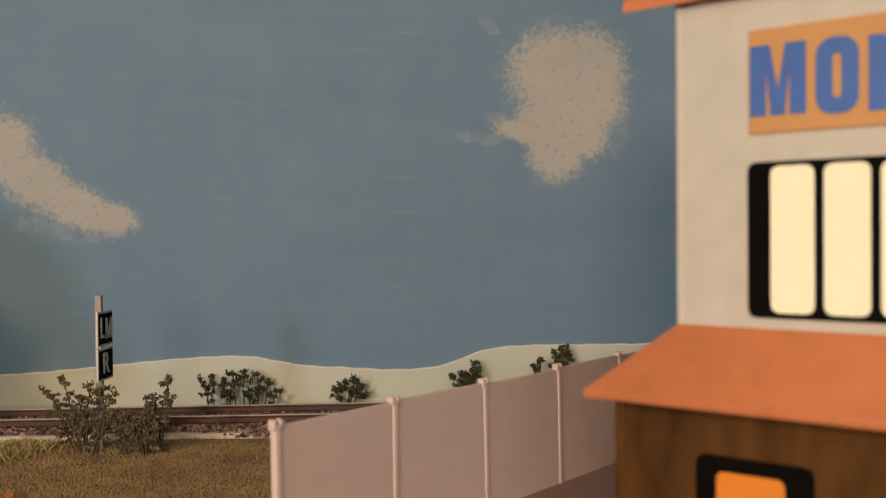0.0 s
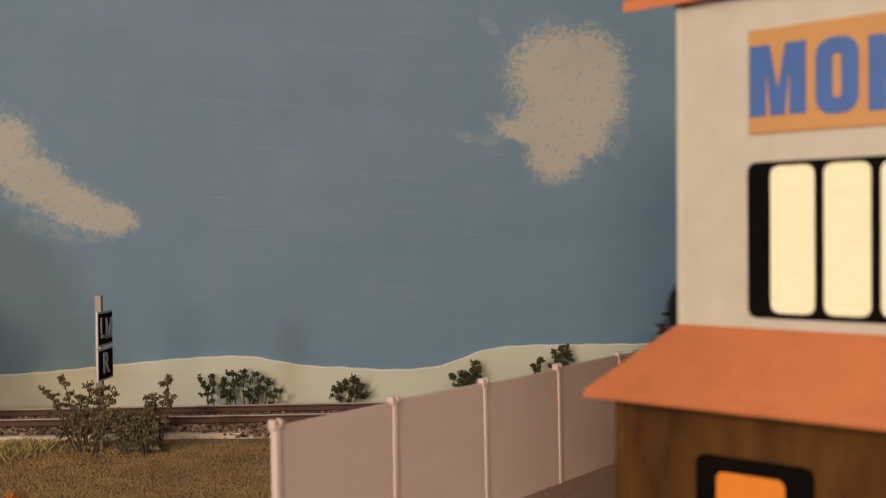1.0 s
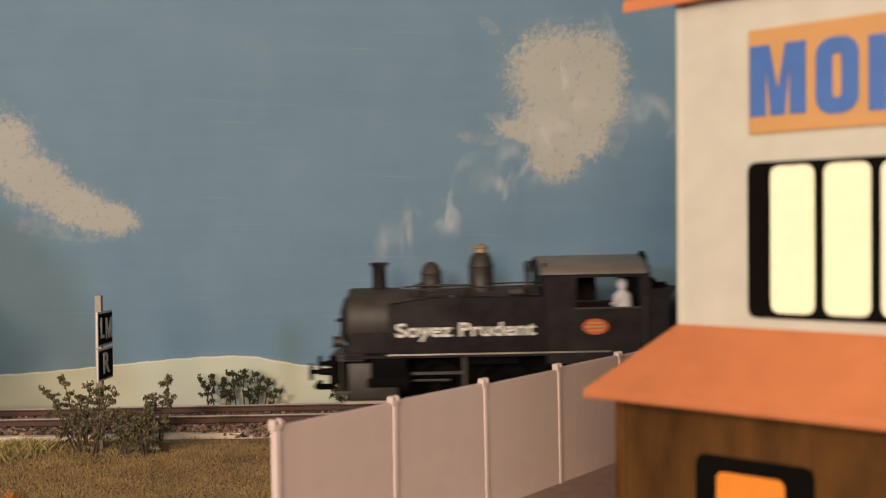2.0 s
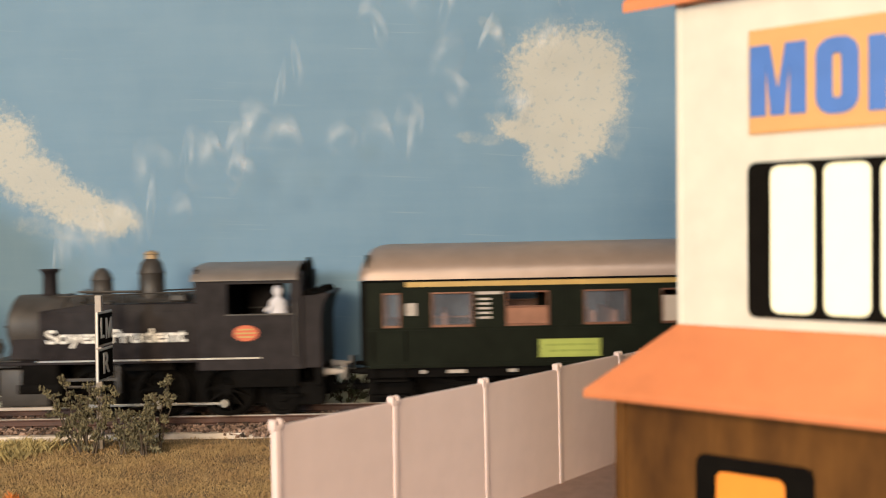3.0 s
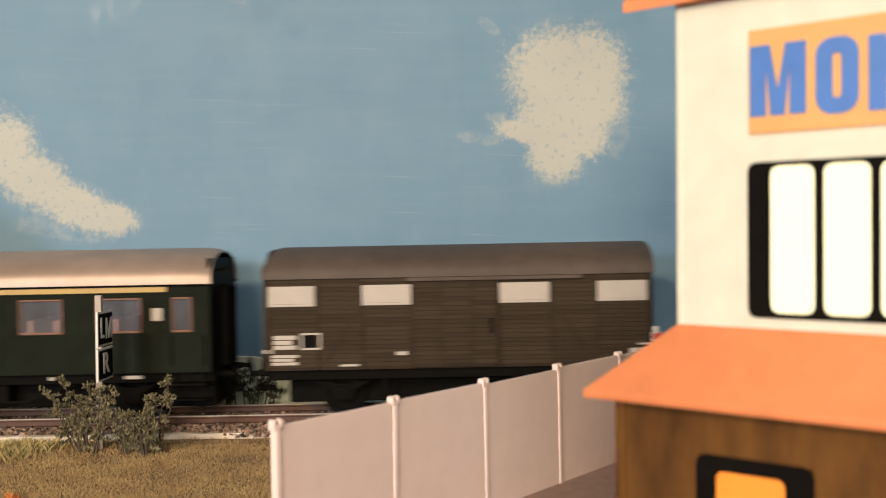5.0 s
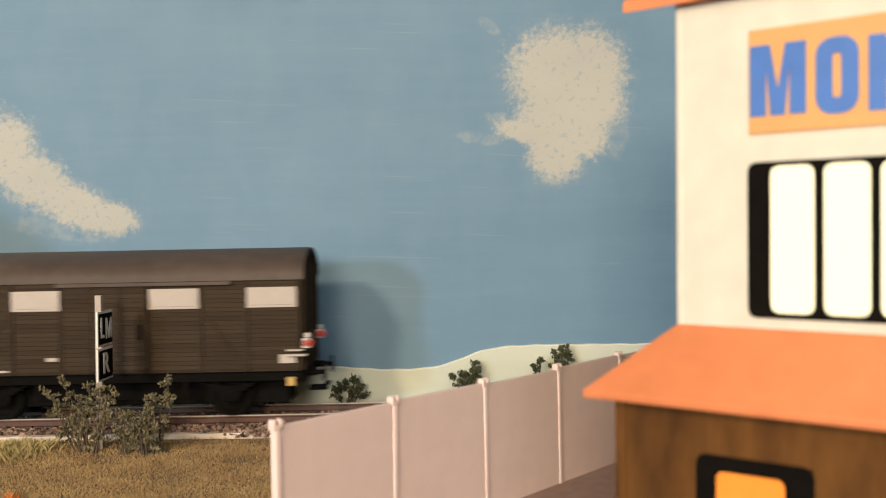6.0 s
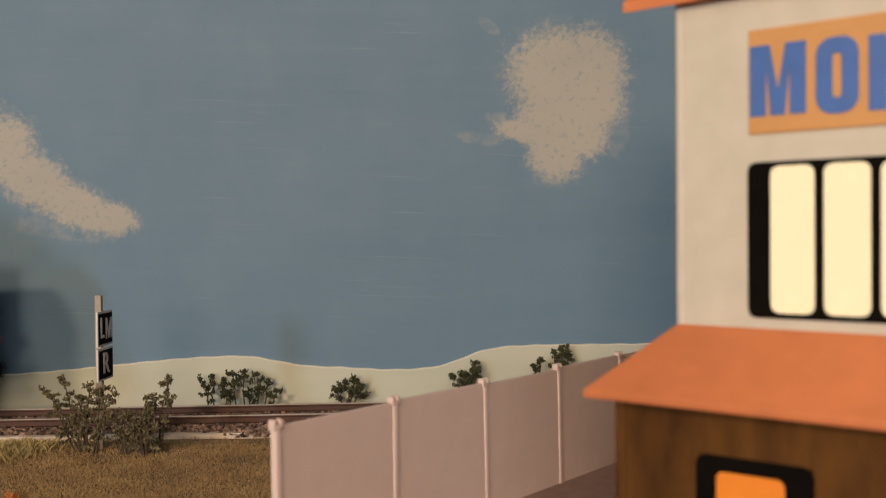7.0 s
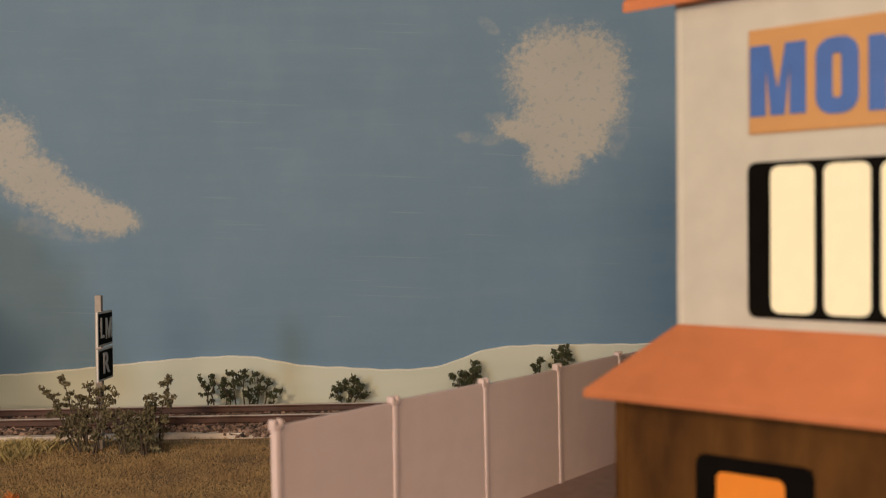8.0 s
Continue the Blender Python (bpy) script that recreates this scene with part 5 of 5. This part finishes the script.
        if s < 0:
            for a, c, z0, z1 in ((-50.4, -43.2, 14.2, 17.2), (-49.8, -43.6, 18.4, 22.4), (-52.6, -50.0, 17.4, 18.6), (-32.0, -27.0, 13.6, 14.4), (-8.5, -4.5, 13.4, 14.2), (-16.8, -13.8, 16.4, 17.6), (45.9, 50.2, 14.8, 17.4)):
                b = bmesh.new()
                n = 1 if z1 - z0 < 3 else 3
                for k in range(n):
                    h = (z1 - z0) / n
                    box(b, a, c - (k % 2) * 1.2, yo - 0.42, yo - 0.30, z0 + k * h + 0.12, z0 + (k + 1) * h - 0.12)
                part("stencil_panel", b, M_VENT, wall)
            b = bmesh.new()
            for a, c, z0, z1 in ((-42.4, -37.0, 22.4, 22.9), (-42.4, -37.0, 18.4, 18.9), (-42.4, -41.9, 18.9, 22.4), (-37.5, -37.0, 18.9, 22.4)):
                box(b, a, c, yo - 0.75, yo - 0.30, z0, z1)
            part("label_frame", b, M_VENT, wall)
            b = bmesh.new()
            box(b, -41.9, -37.5, yo - 0.5, yo - 0.3, 18.9, 22.4)
            part("label_board", b, M_BLACK, wall)
    for s in (-1, 1):
        bm = bmesh.new()
        prism(bm, [(-15.0, 12.8), (15.0, 12.8), (15.0, 38.0), (11.5, 42.4), (6.5, 44.6), (0, 45.4), (-6.5, 44.6), (-11.5, 42.4), (-15.0, 38.0)], 0, 0.7)
        bmesh.ops.transform(bm, matrix=Matrix.Translation((s * H + (0.0 if s < 0 else 0.0), 0, 0)) @ Matrix.Rotation(radians(90), 4, "Z"), verts=bm.verts)
        ew = part("end_wall", bm, M_VAN, t)
        bm = bmesh.new()
        for y in (-14, -5, 5, 14):
            box(bm, min(s * H, s * (H + 1.0)), max(s * H, s * (H + 1.0)), y - 0.5, y + 0.5, 12.8, 40 if abs(y) > 10 else 43.6, 0.1)
        part("end_post", bm, M_VAN, ew)
        buffers(t, s * H, s)
        coupling(t, s * H, s)
        bm = bmesh.new()
        box(bm, s * H - 0.6, s * H + 0.6, -14, 14, 9.4, 13.0, 0.2)
        part("headstock", bm, M_UNDER, t)
    # tail lamps on the last end
    for y in (-14.2, 13.4):
        bm = bmesh.new()
        box(bm, H + 0.4, H + 2.6, y - 1.1, y + 1.1, 18.8, 21.4, 0.3)
        rod(bm, (H + 1.7, y, 21.6), (H + 1.7, y, 22.8), 0.7, 8)
        tl = part("tail_lamp", bm, M_WHITE, t, "white-cased tail lamp with red lens")
        bm = bmesh.new()
        for m in (Matrix.Translation((H + 2.9, y, 20.2)) @ Matrix.Rotation(radians(90), 4, "Y"), Matrix.Translation((H + 1.7, y - 1.25, 20.2)) @ Matrix.Rotation(radians(90), 4, "X")):
            lathe(bm, [(1.05, 0), (0.9, 0.35), (0.01, 0.55)], m, 14, cap=False)
        part("lens", bm, M_RED, tl, smooth=True)
    bm = bmesh.new()
    box(bm, H - 3.6, H + 1.6, -17.2, -15.4, 16.8, 17.4, 0.1)
    box(bm, H - 3.6, H + 0.8, -17.2, -15.4, 18.2, 18.7, 0.1)
    part("end_step", bm, M_VENT, t)
    bm = bmesh.new()
    box(bm, H - 3.8, H - 1.6, -16.4, -15.2, 8.8, 11.2, 0.2)
    part("lamp_bracket", bm, M_YELLOW, t)
    bm = bmesh.new()
    barrel_roof(bm, [(-H - 1.2, 0.99, 0.6, 0), (-H - 0.4, 1, 0.8, 0), (-H + 0.8, 1, 0.94, 0), (-H + 2.6, 1, 1, 0), (H + 1.2, 1, 1, 0)], 16.6, 37.4, 8.6, 0.5, 26, 0.86)
    part("roof", bm, M_VANROOF, t, "dark brown rounded van roof", smooth=True)
    bm = bmesh.new()
    for s in (-1, 1):
        box(bm, -H, H, s * 13.2 - 0.8, s * 13.2 + 0.8, 10.0, 12.8, 0.15)
        box(bm, -22, 22, s * 13.4 - 0.5, s * 13.4 + 0.5, 4.4, 5.4, 0.1)
        for x in (-20, 20):
            box(bm, x - 0.5, x + 0.5, s * 13.4 - 0.4, s * 13.4 + 0.4, 5, 10.2)
    # added black core that imitates the shade beneath the van
    box(bm, -47, 47, -7.5, 7.5, 3.0, 12.8, 0.4)
    part("underframe", bm, M_UNDER, t)
    for x in (-31.5, 31.5):
        wheelset(t, x, 5.6)
        for y in (-11.6, 11.6):
            axle_guard(t, x, 5.6, y)
    return t


M_PLANK = mat("dark_brown_plank", (0.036, 0.025, 0.016), 0.7, vary=0.35, scale=260, bump=0.25, stretch=(0.35, 1, 2), second=(0.050, 0.036, 0.024), rand=0.6, spec=0.1)
LOCO = locomotive()
COACH = coach()
VAN = goods_van()

# ---- steam: ragged wisps that leave the chimney and drift up behind it ----


def steam_wisp(seed, long, wide):
    """A ragged drop of steam: a rounder foot with a thinner tail that trails upwards."""
    rnd = random.Random(seed)
    bm = bmesh.new()
    r = bmesh.ops.create_icosphere(bm, subdivisions=4, radius=1.0)
    bend = rnd.uniform(-0.35, 0.35)
    for v in r["verts"]:
        p = v.co.copy()
        f = (p.z + 1) / 2
        w = wide / 2 * (1.15 - 0.55 * f) * (1 + 0.35 * noise.noise(p * 1.3 + Vector((seed, 0, 0))))
        v.co = Vector((p.x * w + bend * wide * f * f + 0.15 * wide * noise.noise((f * 3, seed, 4)), p.y * w * 0.7, long * (f - 0.5)))
    # an open, curved veil: the side towards the wall thins away to nothing
    bmesh.ops.delete(bm, geom=[f for f in bm.faces if f.calc_center_median().y > 0.05 * wide], context="FACES")
    ob = part("steam_wisp", bm, M_STEAM, smooth=True)
    return tagged(ob, "thin white wisp of steam above the locomotive", "steam", "steam wisps")

# ---- grass ----


def grass(name, count, place, length, width, material, label, seed):
    rnd = random.Random(seed)
    verts, faces = [], []
    for _ in range(count):
        x, y, k = place(rnd)
        h = length * k * rnd.uniform(0.5, 1.2)
        a = rnd.uniform(0, 6.283)
        lean = rnd.uniform(0.2, 1.1) * h
        dx, dy = math.cos(a), math.sin(a)
        z = -0.5 + noise.noise((x * 0.05, y * 0.05, 1.0)) * 0.5
        b = len(verts)
        w = width * rnd.uniform(0.6, 1.3)
        for px, py, pz in ((x - dy * w, y + dx * w, z - 0.1), (x + dy * w, y - dx * w, z - 0.1),
                           (x + dx * lean * 0.4 + dy * w * 0.6, y + dy * lean * 0.4 - dx * w * 0.6, z + h * 0.6), (x + dx * lean, y + dy * lean, z + h)):
            verts.append((px * MM, py * MM, pz * MM))
        faces += [(b, b + 1, b + 2), (b, b + 2, b + 3)]
    me = bpy.data.meshes.new(name)
    me.from_pydata(verts, [], faces)
    me.materials.append(material)
    return tagged(new(name, me), label, "grass", kind="stuff")


def meadow(rnd):
    while True:
        y = rnd.uniform(150, 259)
        x = rnd.uniform(-0.56 * y, 0.02 * y + 5)
        s = (y - 141.8) / 0.775
        if s > 0 and x > -24.9 + 0.632 * s - 2.0:
            continue
        k = 0.75 + 0.5 * noise.noise((x * 0.09, y * 0.09, 3))
        if y > 250 and rnd.random() < 0.6:
            continue
        if noise.noise((x * 0.03, y * 0.03, 7)) < -0.45 and rnd.random() < 0.7:
            continue
        return x, y, k


grass("grass", 150000, meadow, 0.80, 0.055, M_GRASS, "short dry straw-coloured static grass", 11)


def tufts(rnd):
    c = rnd.choice(((-115, 240, 6, 4), (-109, 246, 4, 2.5), (-122, 234, 6, 5)))
    return rnd.gauss(c[0], c[2]), min(257.5, rnd.gauss(c[1], c[3])), 1.0


grass("grass_tufts", 4200, tufts, 2.6, 0.028, M_GREEN, "taller green-yellow grass tufts beside the track", 12)

def flowers(rnd):
    return rnd.gauss(-89.0, 0.8), rnd.gauss(197, 0.8), 1.0


grass("flower_tuft", 60, flowers, 1.7, 0.14, M_FLOWER, "small orange flower tuft in the dry grass", 13)

# ---- bushes ----


def bush(m, shoots, leaf, seed, label, material, name="bush", group="bushes along the track", category="bush", base=0.25):
    """Crooked stems that fork into thin twigs with small ragged leaves. shoots: (top x, top z, spread of its twigs, twigs)."""
    rnd = random.Random(seed)
    t = thing(name, m, label, category, group)
    lv, lf = [], []

    def leaves(p, r, n):
        for _ in range(n):
            d = Vector((rnd.gauss(0, 1), rnd.gauss(0, 1), rnd.gauss(0, 0.8)))
            q = p + d.normalized() * r * rnd.random() ** 0.6
            rot = Euler((rnd.uniform(0, 6.3), rnd.uniform(0, 6.3), rnd.uniform(0, 6.3))).to_matrix()
            s = leaf * rnd.uniform(0.5, 1.3)
            b = len(lv)
            for c in ((-0.9, 0, 0), (0, -0.45, 0.2), (1, 0, 0), (0, 0.5, 0.25), (0.1, 0, -0.3)):
                v = q + rot @ (Vector(c) * s)
                lv.append((v.x * MM, v.y * MM, v.z * MM))
            lf.extend(((b, b + 1, b + 4), (b + 1, b + 2, b + 4), (b + 2, b + 3, b + 4), (b + 3, b, b + 4)))
    for tx, tz, spread, twigs in shoots:
        foot = Vector((tx * base + rnd.uniform(-0.5, 0.5), rnd.uniform(-1, 1), -0.9))
        top = Vector((tx, rnd.uniform(-2, 2), tz))
        k1 = foot.lerp(top, 0.4) + Vector((rnd.uniform(-0.9, 0.9), rnd.uniform(-1, 1), 0.12 * tz))
        k2 = foot.lerp(top, 0.75) + Vector((rnd.uniform(-0.9, 0.9), rnd.uniform(-1, 1), 0.06 * tz))
        stems = bmesh.new()
        line = [foot, k1, k2, top]
        for a, c, r in zip(line, line[1:], (0.24, 0.17, 0.11)):
            rod(stems, a, c, r, 5)
        for i in range(twigs):
            f = 0.55 + 2.45 * (i + rnd.random()) / twigs
            p = line[int(f)].lerp(line[min(3, int(f) + 1)], f - int(f)) if f < 3 else top
            ang = rnd.uniform(0, 6.283)
            long = spread * rnd.uniform(0.5, 1.25) * (1.3 - 0.22 * f)
            q = p + Vector((math.cos(ang) * long, math.sin(ang) * long * 0.7, rnd.uniform(-0.25, 0.7) * long))
            rod(stems, p, q, 0.10, 4)
            for g in (0.45, 0.75, 1.0):
                leaves(p.lerp(q, g), leaf * rnd.uniform(0.9, 1.8), rnd.randint(4, 9))
        leaves(top, leaf * 1.4, 10)
        part("stem", stems, M_TWIG, t)
    me = bpy.data.meshes.new("leaves")
    me.from_pydata(lv, [], lf)
    me.materials.append(material)
    ob = new("foliage", me)
    ob.parent = t
    tagged(ob, kind="stuff")
    return t


bush(at(-89.0, 242.0, 0), [(-12.0, 16.0, 2.6, 9), (-9.0, 14.5, 3.0, 8), (-6.5, 18.5, 2.6, 9), (-3.0, 14.0, 3.6, 12), (0.5, 17.0, 3.2, 10), (3.5, 15.5, 3.0, 12), (6.0, 14.5, 2.8, 11), (-2.0, 9.0, 3.2, 10), (-5.0, 7.0, 3.4, 8), (3.0, 7.0, 3.4, 9)],
     0.58, 21, "twiggy dull green bush round the sign post", M_LEAF)
bush(at(-80.0, 240.5, 0), [(-2.0, 10.0, 2.8, 9), (1.5, 8.5, 3.0, 9), (0.0, 5.0, 2.6, 7)], 0.6, 29, "low twiggy green bush before the sign post", M_LEAF)
bush(at(-74.5, 239.0, 0), [(-2.4, 10.5, 3.0, 16), (0.5, 11.5, 3.2, 18), (2.6, 9.5, 2.8, 14), (0.0, 6.0, 3.4, 18), (-1.5, 3.5, 3.0, 12)], 0.62, 22, "dense low dark bush beside the sign post", M_LEAF)
bush(at(-73.0, 240.5, 0), [(4.2, 18.5, 2.8, 13), (0.0, 14.0, 2.6, 8), (6.0, 14.0, 2.2, 6)], 0.6, 23, "slender twiggy bush with one tall shoot", M_LEAF)
bush(at(-65.0, 306.0, 0), [(-12.0, 9.0, 2.4, 5), (-8.5, 10.0, 2.4, 6), (-5.0, 9.0, 2.6, 7), (-1.5, 10.5, 2.6, 7), (2.5, 11.5, 2.8, 8), (6.0, 10.5, 2.4, 7), (9.5, 8.5, 2.4, 6), (12.0, 5.5, 2.0, 4), (-4.0, 4.5, 2.4, 5), (4.0, 5.0, 2.4, 5)],
     0.68, 24, "wide dark green bush against the painted hills", M_LEAF_DK, base=0.85)
bush(at(-31.0, 307.0, 0), [(-4.5, 5.0, 2.6, 9), (-1.0, 7.0, 2.6, 10), (2.0, 8.5, 2.6, 9), (4.5, 6.0, 2.4, 6)], 0.66, 25, "small dark green bush against the painted hills", M_LEAF_DK)
bush(at(6.0, 307.0, 0), [(-3.5, 8.5, 2.4, 9), (-1.0, 9.5, 2.6, 10), (3.0, 12.5, 2.6, 12), (5.0, 10.5, 2.0, 6)], 0.66, 26, "dark green bush behind the track", M_LEAF_DK)
bush(at(28.6, 307.0, 0), [(-0.5, 11.0, 1.6, 6), (0.8, 13.2, 1.5, 7)], 0.66, 27, "tiny dark green bush behind the track", M_LEAF_DK)
bush(at(36.5, 307.0, 0), [(-2.0, 15.5, 2.4, 12), (0.8, 17.0, 2.4, 14), (3.0, 14.5, 2.4, 12), (0.0, 12.0, 2.8, 14)], 0.68, 28, "dark green bush behind the fence and track", M_LEAF_DK)
# a tree added past the picture's edge, for the unknown caster of the sky board's left shadow
bush(at(-187.0, 225.0, 0), [(-26, 44, 13, 26), (-15, 60, 14, 34), (-4, 70, 13, 36), (8, 66, 13, 36), (16, 52, 13, 34), (28, 36, 12, 30), (0, 46, 15, 34), (36, 26, 10, 22)], 3.2, 30,
     "unseen broad tree added to shade the sky board", M_LEAF_DK, "tree", "", "tree")

# ---- what moves ----
# how far the train has still to go, in millimetres, before the place where it stands at 3.5 s
RUN = [(0.0, 327.0), (1.2, 214.8), (1.5, 186.6), (1.7, 167.9), (2.8, 65.9), (3.0, 46.5), (3.5, 0.0), (4.0, -46.6), (4.5, -94.0), (6.0, -235.6), (6.5, -283.2), (6.8, -313.6), (8.0, -429.5)]


def travel(t):
    for (t0, s0), (t1, s1) in zip(RUN, RUN[1:]):
        if t <= t1:
            return s0 + (s1 - s0) * (t - t0) / (t1 - t0)
    return RUN[-1][1]


def steam_rows(born, side, rise, drift, depth):
    """Inside the boiler until it is born; then up out of the chimney, slowing, and away over the layout's top edge."""
    rows = []
    for i in range(81):
        t = i / 10
        if t <= born:
            rows.append((t, at(-126.0 + travel(t) - 14 - 12 * min(1, max(0, 1 - (born - t) * 4)), TRACK_Y, RAIL_Z + 25)))
        else:
            age = t - born
            x = -126.0 + travel(born) - 32.6 + side * min(1, age * 2) + drift * age
            z = RAIL_Z + 44 + rise * age - 0.12 * rise * min(age, 4) ** 2
            rows.append((t, at(x, TRACK_Y + depth * min(1, age), z, 0, 14 * age * (1 if side > 0 else -1), 0)))
    return rows


def motions():
    steps = [i * 2 / 30 for i in range(121)]
    for vehicle, x in ((LOCO, -126.0), (COACH, 5.6), (VAN, 145.2)):
        walk(vehicle, [(t, at(x + s, TRACK_Y, RAIL_Z)) for t, s in RUN])
    for wheel, x, r in SPIN:
        walk(wheel, [(t, at(x, 0, r, 0, math.degrees(travel(t) / r), 0)) for t in steps])
    for ob, x, y, r, throw in RODS:
        rows = []
        for t in steps:
            a = travel(t) / r
            rows.append((t, at(x - throw * math.sin(a), y, r - throw * math.cos(a))))
        walk(ob, rows)
    rnd = random.Random(31)
    for k in range(54):
        kind = k % 3
        long, wide = ((rnd.uniform(9, 15), rnd.uniform(7, 11)), (rnd.uniform(14, 24), rnd.uniform(3, 5.5)), (rnd.uniform(15, 22), rnd.uniform(11, 17)))[kind]
        wisp = steam_wisp(k, long, wide)
        walk(wisp, steam_rows(0.95 + k * 0.039, rnd.uniform(-8, 14), rnd.uniform(40, 84), rnd.uniform(-4, 26), rnd.uniform(-14, 12)))


motions()
